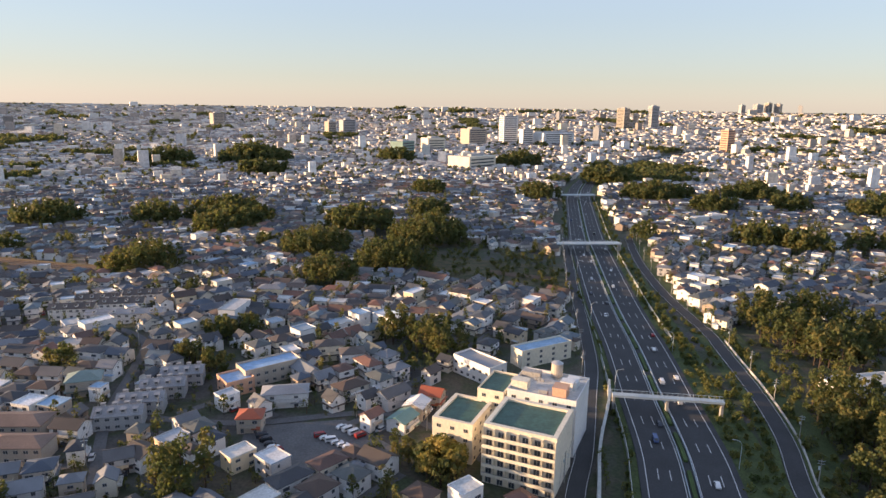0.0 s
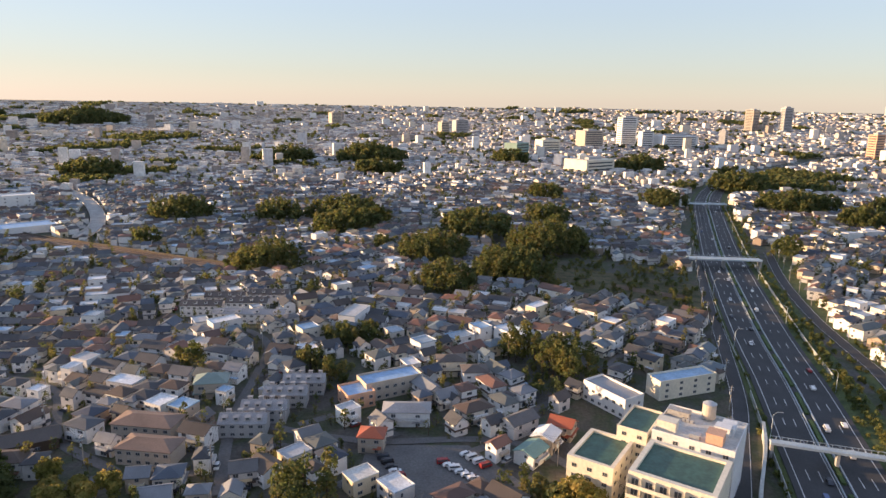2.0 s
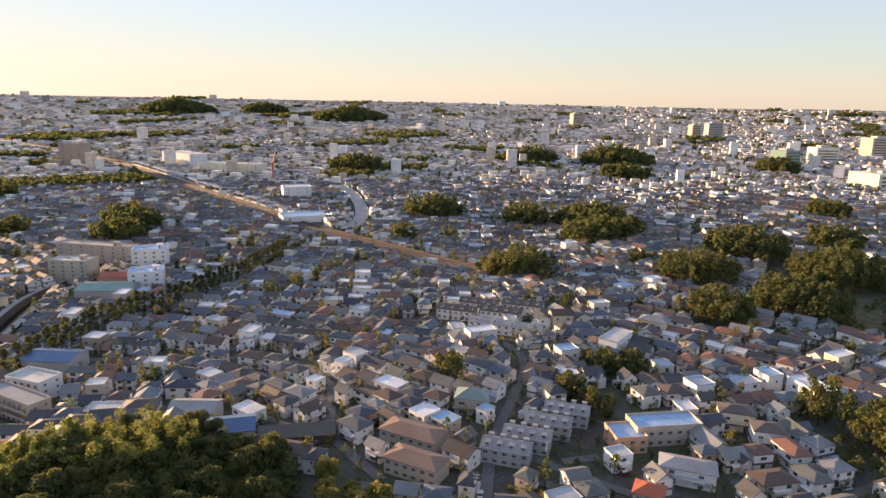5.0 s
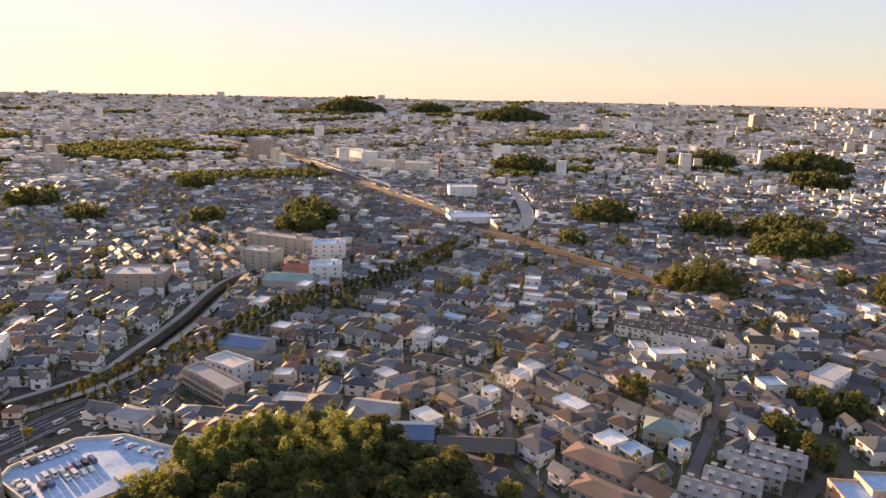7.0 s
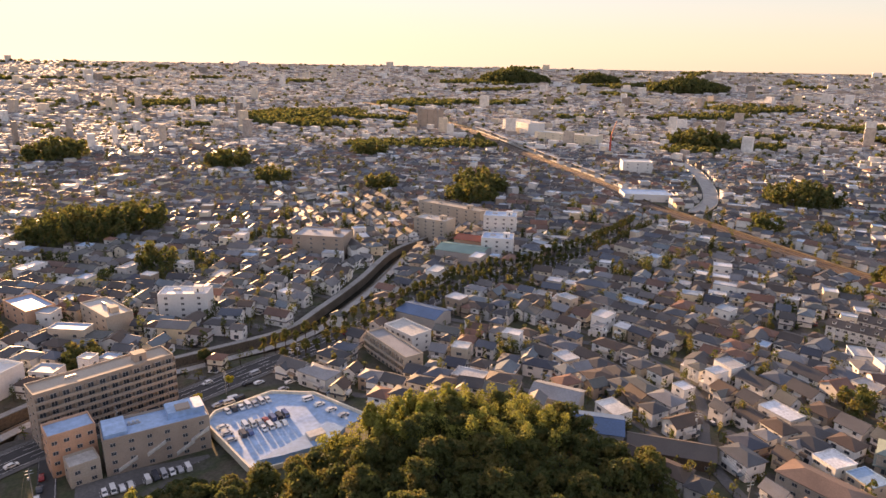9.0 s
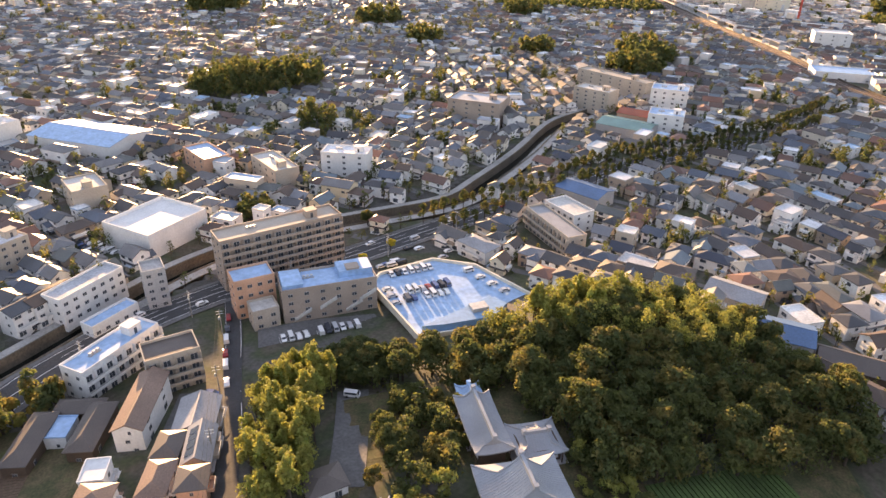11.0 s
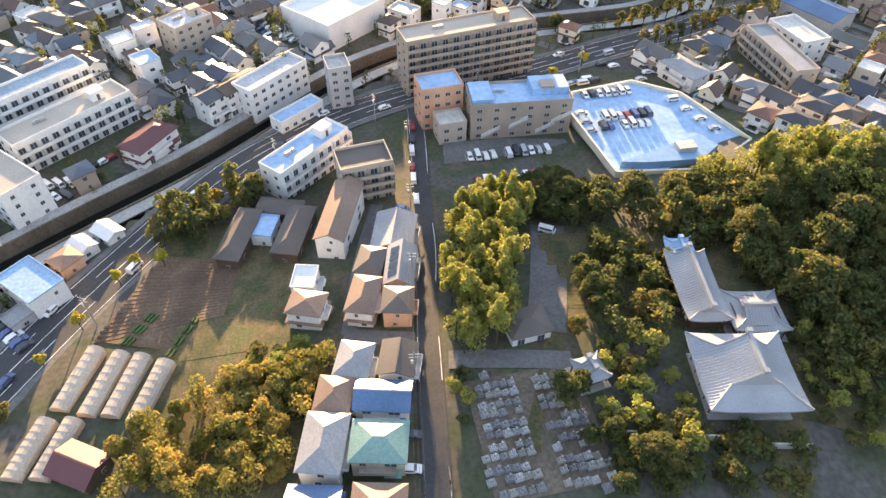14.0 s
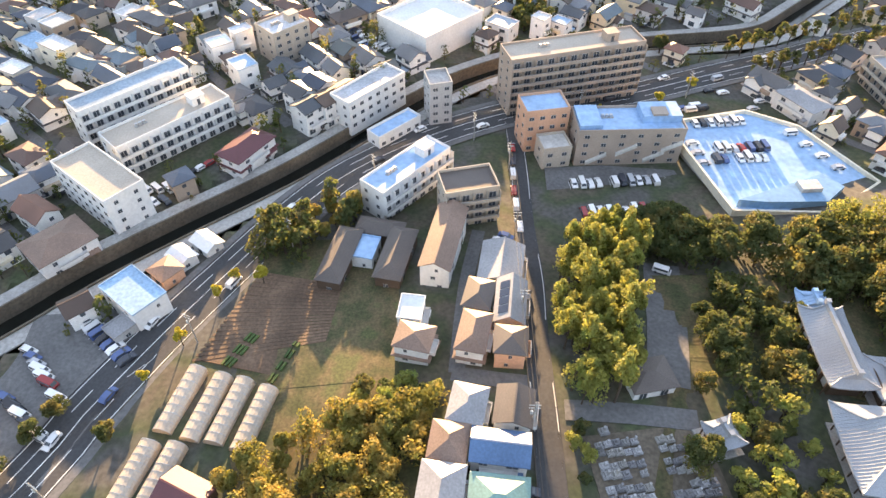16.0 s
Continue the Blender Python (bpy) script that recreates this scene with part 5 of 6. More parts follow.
# traffic on the motorway, the avenue and the street
MW_N = sides(MOTORWAY)
for (i, off) in ((22, 8.2), (24, 4.3), (27, -8), (30, -4.4), (31, -12), (36, -8.2), (40, -12.1), (45, 8.2), (48, 4.2), (52, 12), (55, -4.4), (58, 8.4), (62, -8.2), (66, 4.1), (70, 8), (74, -12), (80, 8.2), (86, -8), (92, 4), (98, 12), (104, -4.4), (112, 8.2), (120, -8.2), (128, 4.2), (136, -12), (18, -8), (15, 8.1)):
    p, n_ = MOTORWAY[i], MW_N[i]
    park(p.x + n_.x * off, p.y + n_.y * off, ground(p.x, p.y) + .42, math.degrees(math.atan2(-n_.x, n_.y)) + (0 if off < 0 else 180), rnd)
AV_N = sides(AVENUE)
for i, off in ((9, 1.6), (11, -1.6), (14, 4.2), (17, -4.1), (22, 1.6), (27, -1.5), (30, 4.2), (33, -4.2), (36, 1.6), (40, -1.6), (44, 4.0), (47, -4.0), (51, 1.5), (56, -1.5), (60, 4)):
    p, n_ = AVENUE[i], AV_N[i]
    park(p.x + n_.x * off, p.y + n_.y * off, ground(p.x, p.y) + .32, math.degrees(math.atan2(-n_.x, n_.y)) + (0 if off < 0 else 180), rnd)
for x, y, a in ((-262, 25.5, 175), (-272, 26, 175), (-279, 26.5, 175), (-287, 27.5, 176), (-294, 28.5, 176), (-258, 21, 60), (-256, 19, 60), (-240, 58, 60), (-183, 13.5, 80), (-176, 12.5, 80), (-301, 29.5, 176)):
    park(x, y, ground(x, y) + .32, a, rnd)
for k in range(26):
    x, y = -316 - rnd.uniform(0, 24), 66 + k * 2.2
    if near_line(x, y, AVENUE) > 9:
        park(x, y, ground(x, y) + .05, 100 + rnd.uniform(-4, 4), rnd)

# ---- greenhouses and fields ----
def greenhouse(x, y, yaw, L):
    ob = thing("greenhouse", "long tunnel greenhouse with weathered plastic film", "greenhouse", "tunnel greenhouses", pose(x, y, ground(x, y), 0, 0, yaw))
    prof = [(-2.1 * math.cos(a * math.pi / 8), .9 + 1.5 * math.sin(a * math.pi / 8)) for a in range(9)]
    prof = [(-2.1, -.3)] + prof + [(2.1, -.3)]
    n = len(prof)
    s = Shape("film")
    sag = [1 - .007 * (i % 2) for i in range(17)]
    s.add([(-L / 2 + L * i / 16, p[0] * sag[i], p[1] * sag[i]) for i in range(17) for p in prof],
          [(i * n + k, i * n + k + 1, i * n + n + k + 1, i * n + n + k) for i in range(16) for k in range(n - 1)] + [tuple(range(n)), tuple(range(17 * n - 1, 16 * n - 1, -1))])
    part("film", s, ob)
    s = Shape("alu")
    s.add([(e, p[0] * k, p[1] * k) for p in prof for e, k in ((-.05, 1.0), (-.05, 1.025), (.05, 1.025), (.05, 1.0))],
          [(4 * i + j, 4 * i + (j + 1) % 4, 4 * i + 4 + (j + 1) % 4, 4 * i + 4 + j) for i in range(n - 1) for j in range(4)])
    me = s.mesh("hoop")
    for i in range(9):
        part("hoop", me, ob).matrix_basis = pose(-L / 2 + L * i / 8, 0, 0)
    return ob


for x, y, L in ((-211, -56, 16), (-208.5, -50, 16), (-207, -45, 15.5), (-204.5, -39.5, 15), (-194.5, -61.5, 13), (-193.5, -56, 13)):
    greenhouse(x, y, 163, L)
ridges = Shape("field", "crop", "grass")
for k in range(20):
    t = k / 19
    a, b = Vector((-250 + 28 * t, -44 - 12 * t, 0)), Vector((-243 + 18 * t, -23 - 3 * t, 0))
    l_ = course([(a.x, a.y), (b.x, b.y)], 4)
    ribbon(ridges, l_, -.4, .4, .24, 0, thick=.13, flat=False)
for (x0, y0), (x1, y1), rows in (((-220, -49), (-230, -43), 3), ((-214, -38), (-225, -33), 2)):      # green crop strips in short rows
    for k in range(rows):
        l_ = course([(x0 + k * .5, y0 + k * .9), (x1 + k * .5, y1 + k * .9)], 1.2)
        ribbon(ridges, l_, -.3, .3, .3, 1, thick=.55, every=(2, 1), flat=False)
ribbon(ridges, course([(-224, -30), (-212, -30)]), -9, 12, .22, 2, thick=.06, flat=False)
ribbon(ridges, course([(-247, -36), (-219, -46)], 4), -9, 12, .2, 0, thick=.06, flat=False)
for x0, y0, x1, y1 in ((-20, 452, 30, 440), (35, 470, 80, 452), (40, 420, 88, 412), (-40, 478, -5, 470)):
    ribbon(ridges, course([(x0, y0), (x1, y1)], 8), -5, 5, .26, 0, thick=.06, flat=False)
setting("field", ridges, "brown ploughed field with green crop rows", "field")
s = Shape("crop", "field")
for k in range(26):
    l_ = course([(-180 + .15 * k, 113 + k * 1.3), (-146 + .15 * k, 112 + k * 1.3)], 6)
    ribbon(s, l_, -.5, .5, .2, 0, thick=.35, flat=False)
setting("vegetable_field", s, "dark green vegetable rows beside the temple", "field")
s = Shape("grass")
ribbon(s, course([(-172, -10), (-200, -30), (-262, -30)]), -22, 14, .12, thick=.05, flat=False)
ribbon(s, course([(-165, 60), (-200, 75), (-236, 80)]), -26, 28, .12, thick=.05, flat=False)
ribbon(s, course([(-160, 120), (-200, 140), (-236, 150)]), -36, 36, .12, thick=.05, flat=False)
ribbon(s, course([(-60, 520), (20, 480), (100, 450)]), -38, 32, .12, thick=.05, flat=False)
setting("grass", s, "rough green grass under trees", "grass", "stuff")

# ---- bridges over the motorway ----
def footbridge(name, a, b, w, h, label, matname="steel"):
    d = Vector((b[0] - a[0], b[1] - a[1], 0))
    ob = thing(name, label, "bridge", "", pose(a[0], a[1], ground(*a), 0, 0, math.degrees(math.atan2(d.y, d.x))))
    L = d.length
    s = Shape(matname)
    s.box(0, L, -w / 2, w / 2, h - .9, h)
    part("deck", s, ob)
    for sd in (-1, 1):
        s = Shape(matname)
        s.box(0, L, sd * w / 2 - .06, sd * w / 2 + .06, h + 1.1, h + 1.22)
        for k in range(int(L / 2) + 1):
            s.box(k * 2 - .06, k * 2 + .06, sd * w / 2 - .05, sd * w / 2 + .05, h, h + 1.1)
        part("railing", s, ob)
    for px in (.6, L * .5, L - .6):
        s = Shape("concrete")
        s.box(px - .5, px + .5, -w * .35, w * .35, -2, h - .9)
        part("pier", s, ob)
    return ob


footbridge("footbridge", (71, 248), (114, 242), 3.0, 7, "slim pale steel footbridge across the motorway")
footbridge("road_bridge", (98, 541), (153, 545), 9, 8, "pale steel road bridge across the motorway")
footbridge("road_bridge", (156, 846), (201, 850), 8, 8, "distant bridge across the motorway")


# ---- street lamps, poles and wires ----
def lamp_post():
    ob = thing("street_lamp", "tall grey motorway lamp with a curved arm", "street lamp", "motorway lamps", pose(0, 0, -940))
    s = Shape("steel")
    s.tube((0, 0, -.5), (0, 0, 9), .14, .09, 8)
    part("post", s, ob)
    s = Shape("steel")
    s.tube((0, 0, 9), (1, 0, 10.2), .08, .07, 6)
    s.tube((1, 0, 10.2), (2.6, 0, 10.5), .07, .06, 6)
    part("arm", s, ob)
    s = Shape("alu")
    s.box(2.4, 3.3, -.16, .16, 10.4, 10.58)
    part("lamp_head", s, ob)
    return ob


lamp = lamp_post()
firstl = True
for i in range(12, 110, 8):
    p, n_ = MOTORWAY[i], MW_N[i]
    sd = 1 if (i // 8) % 2 else -1
    m = pose(p.x + n_.x * 17.5 * sd, p.y + n_.y * 17.5 * sd, ground(p.x, p.y) + .3, 0, 0, math.degrees(math.atan2(n_.y, n_.x)) + (180 if sd > 0 else 0))
    if firstl:
        lamp.matrix_basis, firstl = m, False
    else:
        copy_thing(lamp, m)


def utility_pole():
    ob = thing("utility_pole", "grey concrete utility pole with crossarms and transformer", "utility pole", "utility poles", pose(0, 0, -930))
    s = Shape("pole")
    s.tube((0, 0, -.8), (0, 0, 11), .19, .12, 8)
    part("post", s, ob)
    for z in (9.2, 10.2):
        s = Shape("steel")
        s.box(-1.1, 1.1, -.06, .06, z, z + .12)
        part("crossarm", s, ob)
    s = Shape("steel")
    s.tube((.45, 0, 7.2), (.45, 0, 8.2), .28, .28, 8)
    part("transformer", s, ob)
    return ob


pole0 = utility_pole()
wires = Shape("cable")
firstp = True
for line, off, every in ((STREET, 3.3, 5), (LANE_A, 3.0, 6), (LANE_B, 3.0, 6), (LANE_C, 3.0, 6), (SIDE, 4.3, 5), (FRONT, -4.6, 5), (AVENUE, -9.2, 6)):
    nn = sides(line)
    prev = None
    for i in range(2, len(line), every):
        p = line[i] + nn[i] * off
        z = ground(p.x, p.y)
        m = pose(p.x, p.y, z, 0, 0, math.degrees(math.atan2(nn[i].y, nn[i].x)))
        if firstp:
            pole0.matrix_basis, firstp = m, False
        else:
            copy_thing(pole0, m)
        if prev:
            for o_ in (-.9, 0, .9):
                a = Vector((prev[0].x, prev[0].y, prev[1] + 10.3)) + nn[i] * o_
                b = Vector((p.x, p.y, z + 10.3)) + nn[i] * o_
                mid = (a + b) / 2 - Vector((0, 0, .8))
                wires.tube(a, mid, .035, .035, 3)
                wires.tube(mid, b, .035, .035, 3)
        prev = (p, z)
tagged(part("overhead_wires", wires), "thin black overhead wires between the poles", "wires", "", "stuff")
# a red crane over the station
ob = thing("tower_crane", "red and white tower crane near the station", "crane", "", pose(-760, 790, ground(-760, 790)))
s = Shape("redcrane")
s.box(-1, 1, -1, 1, 0, 30)
part("mast", s, ob)
s = Shape("redcrane")
s.tube((0, 0, 30), (14, -6, 52), .9, .5, 5)
part("jib", s, ob)


# ---- houses street by street ----
rnd = random.Random(17)
CELL = 112.0


@functools.lru_cache(None)
def seed_of(i, j):
    r = random.Random(i * 7919 + j * 104729 + 5)
    return ((i + r.uniform(.15, .85)) * CELL, (j + r.uniform(.15, .85)) * CELL, r.choice((12, 18, 28, 35, 44, 52, 5, -8, 62)) if j > 0 or i > -2 else r.choice((36, 46, 52, 44)))


def owner(x, y):
    i, j = math.floor(x / CELL), math.floor(y / CELL)
    return min(((sx - x) ** 2 + (sy - y) ** 2, a, b) for a in range(i - 1, i + 2) for b in range(j - 1, j + 2) for sx, sy, _ in (seed_of(a, b),))[1:]


def in_view(x, y):
    a = math.degrees(math.atan2(-(x + 40), y + 20))
    return -42 < a < 122


spots, groves = [], []
lane_quads = []
for i in range(-11, 9):
    for j in range(-3, 10):
        cx, cy, turn = seed_of(i, j)
        if math.hypot(cx + 60, cy) > 1150 or not in_view(cx, cy) and math.hypot(cx + 150, cy - 60) > 420:
            continue
        c, s_ = math.cos(radians(turn)), math.sin(radians(turn))
        v = -112.0 + rnd.uniform(0, 10)
        row = 0
        while v < 112:
            if row % 3 == 2:
                for k in range(-16, 16):
                    q = [(cx + c * u - s_ * w, cy + s_ * u + c * w) for u, w in ((k * 7.2, v - 5.6), (k * 7.2 + 7.2, v - 5.6), (k * 7.2 + 7.2, v - 1.6), (k * 7.2, v - 1.6))]
                    mx, my = sum(p[0] for p in q) / 4, sum(p[1] for p in q) / 4
                    if owner(mx, my) == (i, j) and not blocked(mx, my, 3) and math.hypot(mx + 60, my) < 700:
                        lane_quads.append(q)
                v += 4.6
                row += 1
                continue
            u = -112.0 + rnd.uniform(0, 6)
            while u < 112:
                w = rnd.choice((7.5, 8.5, 9.5, 9.5, 11, 13))
                jv = v + rnd.uniform(-1.5, 1.5)
                x, y = cx + c * (u + w / 2) - s_ * jv, cy + s_ * (u + w / 2) + c * jv
                if owner(x, y) == (i, j) and math.hypot(x + 60, y) < 1050 and rnd.random() > .05 and not blocked(x, y, 5.5):
                    if noise.noise(Vector((x / 30, y / 30, 11))) + rnd.uniform(-.12, .12) > .38:
                        groves.append((x, y))
                    else:
                        spots.append((x, y, turn + rnd.choice((0, 0, 90, 180)) + rnd.uniform(-7, 7), w, rnd.uniform(6.6, 9), rnd.random()))
                u += w + rnd.uniform(1.3, 2.8)
            v += 10.8
            row += 1
# small houses squeezed into the gaps that the rows leave
taken = {}
for p in spots + groves:
    taken.setdefault((int(p[0] // 12), int(p[1] // 12)), []).append(p)
gaps = []
for _ in range(26000):
    x, y = rnd.uniform(-640, 420), rnd.uniform(-200, 640)
    if math.hypot(x + 60, y) > 660 or not in_view(x, y) and math.hypot(x + 150, y - 60) > 420:
        continue
    a, b = int(x // 12), int(y // 12)
    close = min([math.hypot(x - p[0], y - p[1]) for i in (-1, 0, 1) for j in (-1, 0, 1) for p in taken.get((a + i, b + j), ())] or [99])
    if close > 8.6 and not blocked(x, y, 3.4):
        q = (x, y, seed_of(*owner(x, y))[2] + rnd.choice((0, 90)), rnd.uniform(5.6, 7.6), rnd.uniform(5, 6.4), rnd.random())
        spots.append(q)
        taken.setdefault((a, b), []).append(q)
    elif close > 6.2 and not blocked(x, y, 1.5):
        gaps.append((x, y))
        taken.setdefault((a, b), []).append((x, y))
lq = Shape("lane")
for q in lane_quads:
    lq.add([(x, y, ground(x, y) + .16) for x, y in q], [(0, 1, 2, 3)])
lq.v, lq.f, lq.m = lq.v + lanes.v, lq.f + [tuple(i + len(lq.v) for i in f) for f in lanes.f], lq.m + lanes.m
setting("lane", lq, "narrow grey asphalt lanes between the houses", "road")

spots.sort(key=lambda p: math.hypot(p[0] + 150, p[1] - 120))
mid_wall, mid_roof, mid_flat, mid_win = Shape("wall_i"), Shape("roof_i"), Shape("flat_i"), Shape("glass")
LABELS = {"gable": "two-storey house with a gabled tile roof", "hip": "two-storey house with a hipped tile roof", "flat": "plain modern house with a flat roof"}
templates = {}
NEAR_HOUSES = 120
for k, (x, y, yaw, w, d, q) in enumerate(spots):
    style = "gable" if q < .45 else "hip" if q < .85 else "flat"
    h = rnd.choice((5.6, 5.9, 6.2)) if q < .9 else rnd.choice((6.2, 8.8))
    rise = rnd.uniform(1.5, 2.4)
    if k < NEAR_HOUSES:
        key = (style, w, int(q * 40) % 3)
        if key not in templates:
            templates[key] = house_thing(x, y, yaw, w, round(d), 5.9, style, 1.9, "flat" if style == "flat" else "roof", "wall", LABELS[style], "neighbourhood houses", seed=len(templates))
        else:
            copy_thing(templates[key], pose(x, y, ground(x, y), 0, 0, yaw))
    else:
        z = ground(x, y)
        if math.hypot(x + 60, y) > 330 and q > .965:
            w, d, h, style = w * 1.6, d * 1.1, rnd.choice((6, 8, 9, 9)), rnd.choice(("flat", "hip", "gable"))
        for sh in (mid_wall, mid_roof, mid_flat, mid_win):
            sh.place(x, y, z, yaw)
        near = math.hypot(x + 60, y) < 540
        house_shapes(style, w, d, h, rise, mid_wall, mid_flat if style == "flat" else mid_roof, mid_win if near else Shape(), rnd)
        if style != "flat" and w > 8 and rnd.random() < .5:          # a lower wing across the house
            e = radians(yaw)
            a, b = rnd.choice((-1, 1)) * w * .24, -d * .42
            for sh in (mid_wall, mid_roof):
                sh.place(x + math.cos(e) * a - math.sin(e) * b, y + math.sin(e) * a + math.cos(e) * b, z, yaw + 90)
            house_shapes(style, d * .8, w * .46, h - rnd.choice((.1, .5, 2.6)), rise * .7, mid_wall, mid_roof, Shape(), random.Random(k))
            for sh in (mid_wall, mid_roof):
                sh.place(x, y, z, yaw)
        if rnd.random() < .55:
            a, b, e = rnd.choice((-1, 1)) * w * .3, d / 2 + rnd.uniform(1, 2), rnd.uniform(2.4, 3)
            mid_wall.box(a - 1.8, a + 1.8, d / 2 + .01, b, -1, e, 0, False)
            mid_flat.box(a - 2, a + 2, d / 2 + .01, b + .25, e, e + .15, 0, False)
        if near and rnd.random() < .5:
            mid_wall.box(-w * .3, w * .25, -d / 2 - 1.3, -d / 2 - .02, 2.7, 3.8)
cars_bulk = Shape("car_i", "glass")
for k, (x, y, yaw, w, d, q) in enumerate(spots):
    if k > 60 and rnd.random() < .32 and math.hypot(x + 60, y) < 620:
        a = radians(yaw)
        px, py = x - math.sin(a) * (d / 2 + 1.7) * -1, y + math.cos(a) * (d / 2 + 1.7) * -1
        cars_bulk.place(px, py, ground(px, py) + .15, yaw + rnd.choice((0, 180)))
        cars_bulk.add([(-2.1, -.85, .3), (2.1, -.85, .3), (2.1, .85, .3), (-2.1, .85, .3), (-2.1, -.85, .95), (2.0, -.85, .8), (2.0, .85, .8), (-2.1, .85, .95), (-1.6, -.75, 1.5), (.6, -.75, 1.5), (.6, .75, 1.5), (-1.6, .75, 1.5), (1.15, -.82, .92), (1.15, .82, .92)],
                      [(0, 1, 5, 12, 4), (3, 7, 13, 6, 2), (1, 2, 6, 5), (3, 0, 4, 7), (5, 6, 13, 12), (8, 9, 10, 11)])
        cars_bulk.add([(-2.08, -.84, .96), (1.14, -.82, .93), (.6, -.75, 1.48), (-1.6, -.75, 1.48), (-2.08, .84, .96), (1.14, .82, .93), (.6, .75, 1.48), (-1.6, .75, 1.48)], [(0, 1, 2, 3), (5, 4, 7, 6), (1, 5, 6, 2), (4, 0, 3, 7)], 1)
tagged(part("parked_cars", cars_bulk.place()), "small cars parked beside the houses", "cars", "", "stuff")
for nm, sh, lab in (("house_walls", mid_wall, "pale rendered walls of crowded small houses"), ("house_roofs", mid_roof, "dark tiled roofs of crowded small houses"), ("flat_roofs", mid_flat, "grey flat roofs among the houses"), ("house_windows", mid_win, "dark windows of the crowded houses")):
    sh.place()
    tagged(part(nm, sh), lab, "houses", "", "stuff")

# ---- the far town, out to the horizon ----
far = Shape("far_i")
farroof = Shape("farroof_i")
rng = np.random.default_rng(4)
wood_spots = []
r = 1050.0
while r < 4880:
    cell = 12.0 * (r / 1000) ** .8
    a = -44.0
    stepa = math.degrees(cell / r)
    while a < 108:
        aa, rr = radians(a + rng.uniform(-.4, .4) * stepa), r + rng.uniform(-.4, .4) * cell
        x, y = -40 - math.sin(aa) * rr, math.cos(aa) * rr
        a += stepa
        if near_line(x, y, RAIL) < 22 or near_line(x, y, MOTORWAY) < 26 or any((bx - x) ** 2 + (by - y) ** 2 < br * br for bx, by, br in BUILT[-60:]):
            continue
        nz = noise.noise(Vector((x / 260, y / 420, 3.1))) + .5 * noise.noise(Vector((x / 90, y / 120, 7)))
        if rng.random() < (.1 if r < 2200 else .04):
            wood_spots.append((x, y, cell * .6))
            continue
        if nz > (.36 if r < 2200 else .52) or any((wx - x) ** 2 + (wy - y) ** 2 < wr * wr for wx, wy, wr in WOODS):
            wood_spots.append((x, y, cell))
            continue
        big = rng.random()
        w, d = cell * rng.uniform(.45, .8), cell * rng.uniform(.4, .7)
        h = rng.uniform(5, 8)
        if big > .94:
            w, h = w * 1.6, rng.uniform(8, 15)
        if big > .994:
            h = rng.uniform(20, 38)
        z, yaw = ground(x, y), 45 * noise.noise(Vector((x / 300, y / 300, 0))) + 20
        far.place(x, y, z, yaw)
        if big > .68:
            far.box(-w / 2, w / 2, -d / 2, d / 2, -4, h, 0, False)
        else:
            far.box(-w / 2, w / 2, -d / 2, d / 2, -4, h - 1, 0, False)
            farroof.place(x, y, z, yaw)
            farroof.add([(-w * .53, -d * .53, h - 1), (w * .53, -d * .53, h - 1), (w * .53, d * .53, h - 1), (-w * .53, d * .53, h - 1), (-w * .3, 0, h + .8), (w * .3, 0, h + .8)], [(0, 1, 5, 4), (1, 2, 5), (2, 3, 4, 5), (3, 0, 4)])
    r += cell
tagged(part("far_buildings", far.place()), "pale buildings of the far town", "buildings", "", "stuff")
tagged(part("far_roofs", farroof.place()), "roofs of the far town, paled as by haze", "roofs", "", "stuff")

# ---- woods and garden greenery in bulk ----
rng = np.random.default_rng(9)
clouds, trunks = [], Shape("bark")


def clump_tree(x, y, radius, height, n, leaf):
    k = 7
    a, up = rng.uniform(0, 6.28, k), np.linspace(.24, .84, k)
    rr = radius * rng.uniform(.25, .65, k) * (1.2 - .8 * up)
    c = np.stack([x + np.cos(a) * rr, y + np.sin(a) * rr, ground(x, y) + height * up], 1)
    clouds.append(leaf_cloud(rng, c, radius * rng.uniform(.45, .65, k) * (1.15 - .45 * up), n, leaf * 1.12, min(1.5, max(.8, .26 * height / radius))))
    if math.hypot(x + 60, y) < 420:
        trunks.tube((x, y, ground(x, y) - 1), (x, y, ground(x, y) + height * .6), radius * .08, radius * .05, 4)


for cx, cy, cr in WOODS:
    dist = math.hypot(cx + 40, cy)
    gap = 6.0 if dist < 600 else 8.5 if dist < 1000 else 14 if dist < 2000 else 24
    y = cy - cr
    while y < cy + cr:
        x = cx - cr
        while x < cx + cr:
            px, py = x + rng.uniform(-.45, .45) * gap, y + rng.uniform(-.45, .45) * gap
            e = cr * (1 + .3 * noise.noise(Vector((px / 14, py / 14, 1))))
            if math.hypot(px - cx, py - cy) < e and not any(math.hypot(px - b[0], py - b[1]) < b[2] for b in BUILT):
                clump_tree(px, py, gap * .74, gap * .74 + (rng.uniform(8, 15) + .35 * (cr - math.hypot(px - cx, py - cy)) if cr > 10 else rng.uniform(4, 8)), 260 if dist < 330 else 130 if dist < 600 else 80, gap * (.095 if dist < 330 else .135 if dist < 600 else .175))
            x += gap
        y += gap
leaf_clouds, bamboo_clouds, autumn_clouds = clouds, [], []
WOOD_BAMBOO = [(-199, 25.5), (-228, 27), (-252, 35), (-256, 50), (-246, 56), (-232, 47), (-200, 37)]
WOOD_BAMBOO_HILL = [(-252, 100), (-256, 145), (-242, 166), (-215, 180), (-204, 160), (-230, 122)]
WOOD_GARDEN = [(-235, 66), (-230, 80), (-219, 78), (-200, 73), (-196, 62), (-206, 58), (-222, 63)]
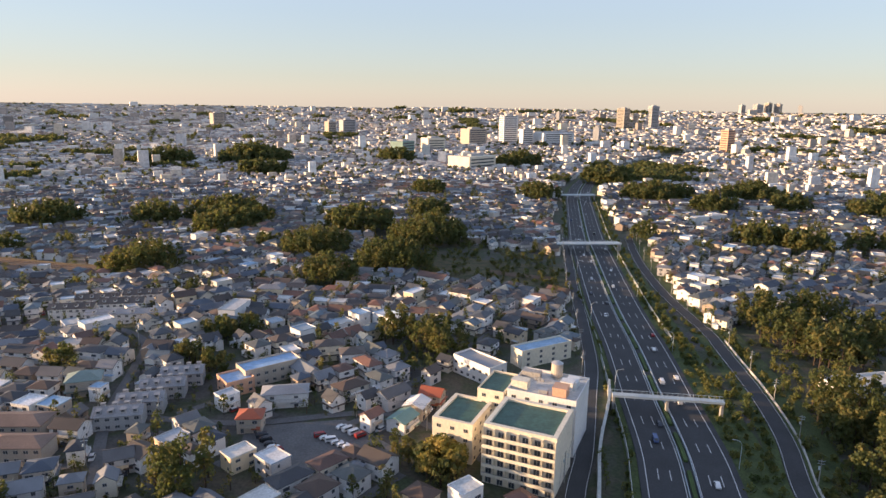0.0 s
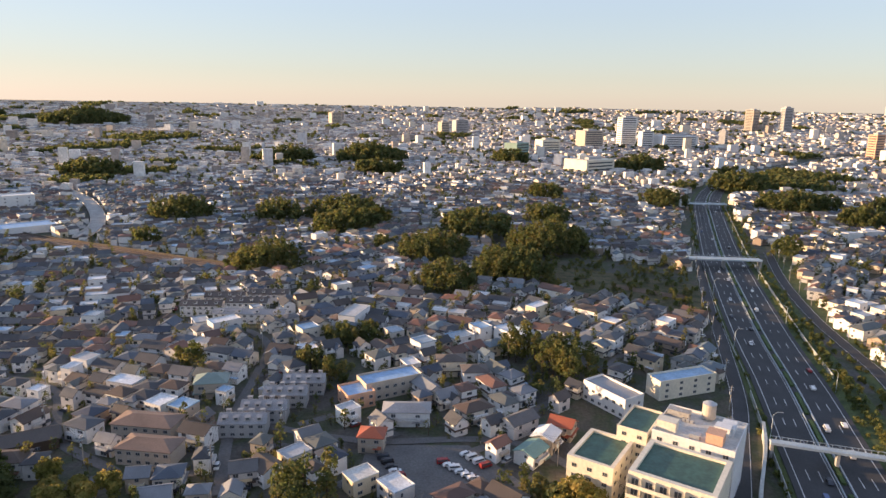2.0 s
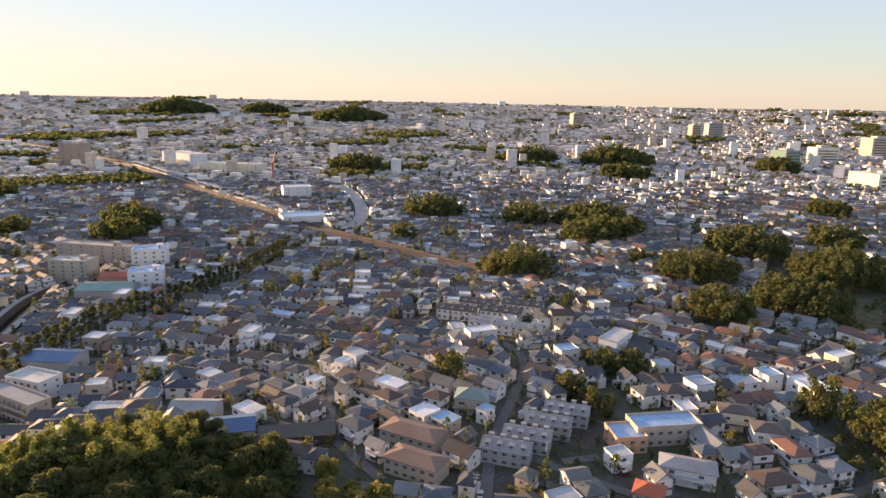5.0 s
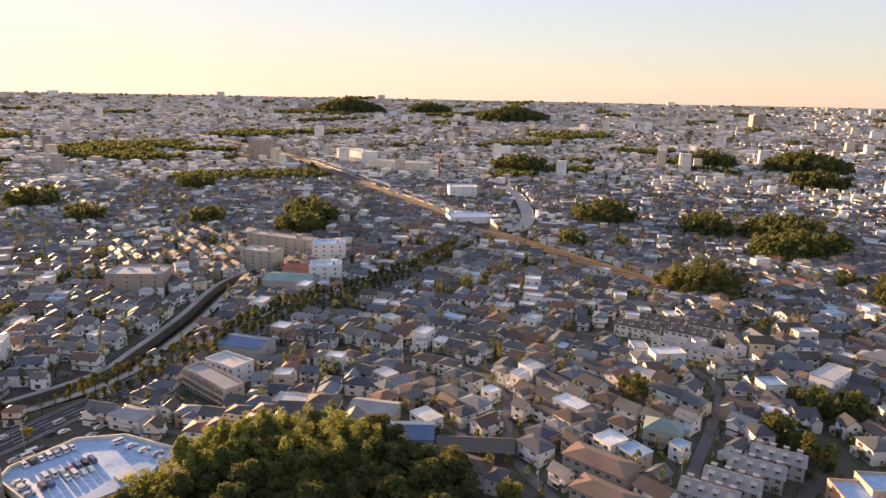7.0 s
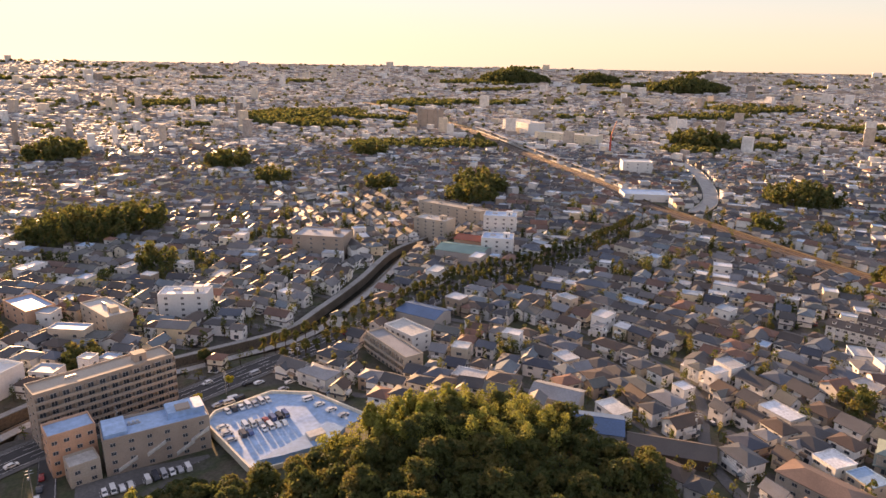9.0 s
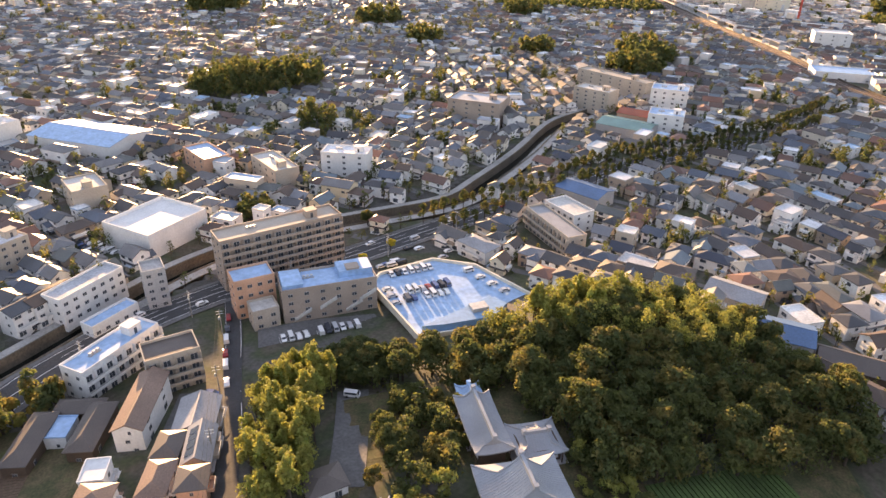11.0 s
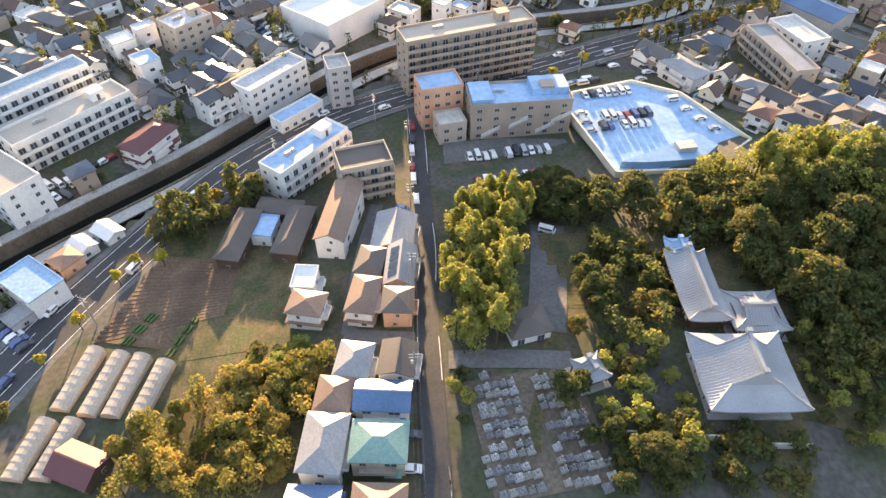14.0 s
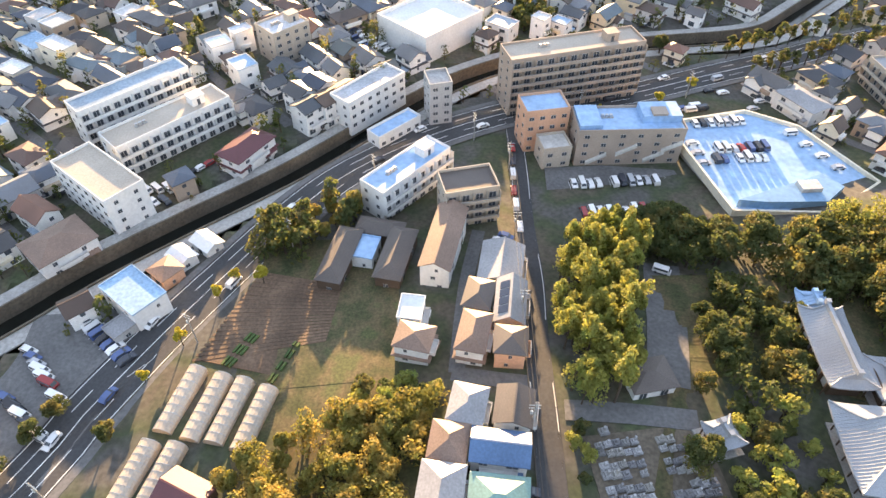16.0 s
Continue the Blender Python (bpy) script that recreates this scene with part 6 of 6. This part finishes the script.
WOOD_TEMPLE = [(-246, 80), (-228, 84), (-224, 92), (-204, 103), (-190, 101), (-180, 104), (-180, 130), (-215, 124), (-246, 106)]
WOOD_THICKET = [(-212, 112), (-196, 102), (-186, 100), (-181, 112), (-188, 140), (-208, 138)]
WOOD_VERGE = [(-176, 72), (-168, 90), (-160, 88), (-164, 52), (-178, 50)]
for poly, gap, hh, into in ((WOOD_HILL, 6.5, 9, leaf_clouds), (WOOD_SOUTH, 5.2, 6.5, autumn_clouds), (WOOD_GROVE, 6, 9, leaf_clouds), (WOOD_BAMBOO, 3.7, 12.5, bamboo_clouds), (WOOD_BAMBOO_HILL, 5.2, 14, bamboo_clouds), (WOOD_GARDEN, 5.5, 7, leaf_clouds), (WOOD_TEMPLE, 5, 8.5, leaf_clouds), (WOOD_THICKET, 4.2, 4.5, leaf_clouds), (WOOD_VERGE, 5, 3.5, leaf_clouds)):
    clouds = into
    y = min(p[1] for p in poly)
    while y < max(p[1] for p in poly):
        x = min(p[0] for p in poly)
        while x < max(p[0] for p in poly):
            px, py = x + rng.uniform(-.45, .45) * gap, y + rng.uniform(-.45, .45) * gap
            if inside(px, py, poly):
                clump_tree(px, py, gap * .75, hh + rng.uniform(-2, 2), 230 if into is leaf_clouds else 400, .42 if into is leaf_clouds else .29)
            x += gap
        y += gap
clouds = leaf_clouds
for x, y, cell in wood_spots:
    clump_tree(x, y, cell * .62, 7 + min(cell, 16) * .25, 24, cell * .22)
# shrubs and small trees in the gardens
for (x, y, yaw, w, d, q) in spots:
    if rng.random() < .85 and math.hypot(x + 60, y) < 700:
        a = radians(yaw + rng.choice((0, 90, 180, 270)))
        px, py = x + math.cos(a) * (w * .5 + 1.8), y + math.sin(a) * (w * .5 + 1.8)
        near = math.hypot(px + 60, py) < 400
        clump_tree(px, py, rng.uniform(1.2, 2.9), rng.uniform(2.5, 6), 60 if near else 22, .36 if near else .7)
for (x, y, yaw, w, d, q) in spots:
    if math.hypot(x + 90, y - 40) < 440:
        for _ in range(3):
            a, e = radians(yaw + rng.choice((0, 90, 180, 270))), rng.uniform(-3.5, 3.5)
            b = w * .5 + rng.uniform(.8, 2.2)
            px, py = x + math.cos(a) * b - math.sin(a) * e, y + math.sin(a) * b + math.cos(a) * e
            clump_tree(px, py, rng.uniform(.6, 1.4), rng.uniform(1.2, 3.0), 34, .24)
    if rng.random() < .26 and math.hypot(x + 60, y) < 900:
        a = radians(yaw + rng.choice((45, 135, 225, 315)))
        clump_tree(x + math.cos(a) * 6.5, y + math.sin(a) * 6.5, rng.uniform(2.0, 3.6), rng.uniform(9, 13.5), 130, .42)
for x, y in groves:
    near = math.hypot(x + 60, y) < 420
    for _ in range(2):
        clump_tree(x + rng.uniform(-3, 3), y + rng.uniform(-3, 3), rng.uniform(2.4, 4.2), rng.uniform(6, 13), 230 if near else 100, .36 if near else .55)
for x, y in gaps:
    near = math.hypot(x + 60, y) < 400
    clump_tree(x, y, rng.uniform(1.5, 2.8), rng.uniform(3.5, 8), 80 if near else 34, .3 if near else .5)
for _ in range(330):
    x, y = rng.uniform(-70, 96), rng.uniform(400, 575)
    if near_line(x, y, MOTORWAY) > 24 and noise.noise(Vector((x / 22, y / 22, 5))) > -.12:
        clump_tree(x, y, rng.uniform(1.8, 4.2), rng.uniform(4, 9), 110, .42)
shrub_clouds = []
clouds = shrub_clouds
# scrub on the open slopes and the motorway verges
for (x0, x1, y0, y1, n_) in ((-60, 95, 420, 570, 160), (-20, 20, 288, 336, 40), (-128, -88, 265, 320, 40), (118, 250, 150, 345, 330)):
    for _ in range(n_):
        px, py = rng.uniform(x0, x1), rng.uniform(y0, y1)
        if near_line(px, py, MOTORWAY) > 22 and near_line(px, py, FRONT) > 6:
            clump_tree(px, py, rng.uniform(1.5, 3.4), rng.uniform(2, 5), 90, .45)
for _ in range(900):
    px, py = rng.uniform(85, 160), rng.uniform(150, 420)
    if near_line(px, py, MOTORWAY) > 18.5 and near_line(px, py, FRONT) > 5.5 and px > 90 and (px < 100 + (py - 150) * .16 or near_line(px, py, FRONT) < 11):
        clump_tree(px, py, rng.uniform(.9, 2.0), rng.uniform(1.0, 2.6), 70, .34)
for i, p in enumerate(MOTORWAY[:130]):
    for off in (-19.5, -23.5, -27, 19.5):
        if rng.random() < .8:
            q = p + MW_N[i] * (off + rng.uniform(-2, 2))
            if near_line(q.x, q.y, FRONT) > 5 and near_line(q.x, q.y, SIDE) > 5:
                clump_tree(q.x, q.y, rng.uniform(1.2, 2.4), rng.uniform(1.5, 3.6), 60, .4)
tagged(part("verge_shrubs", quads_mesh("verge_shrubs", np.concatenate(shrub_clouds), "shrub")), "light green shrubs on slopes and verges", "shrubs", "", "stuff")
tagged(part("woods", quads_mesh("woods", np.concatenate(leaf_clouds), "leaf")), "dense dark green woods and garden shrubs", "woods", "", "stuff")
tagged(part("bamboo_grove", quads_mesh("bamboo_grove", np.concatenate(bamboo_clouds), "bamboo")), "dense yellow-green bamboo canopy on the slope", "bamboo", "", "stuff")
tagged(part("autumn_wood", quads_mesh("autumn_wood", np.concatenate(autumn_clouds), "autumn")), "golden olive autumn wood beside the fields", "woods", "", "stuff")
tagged(part("wood_trunks", trunks), "brown trunks under the woods", "trunks", "", "stuff")
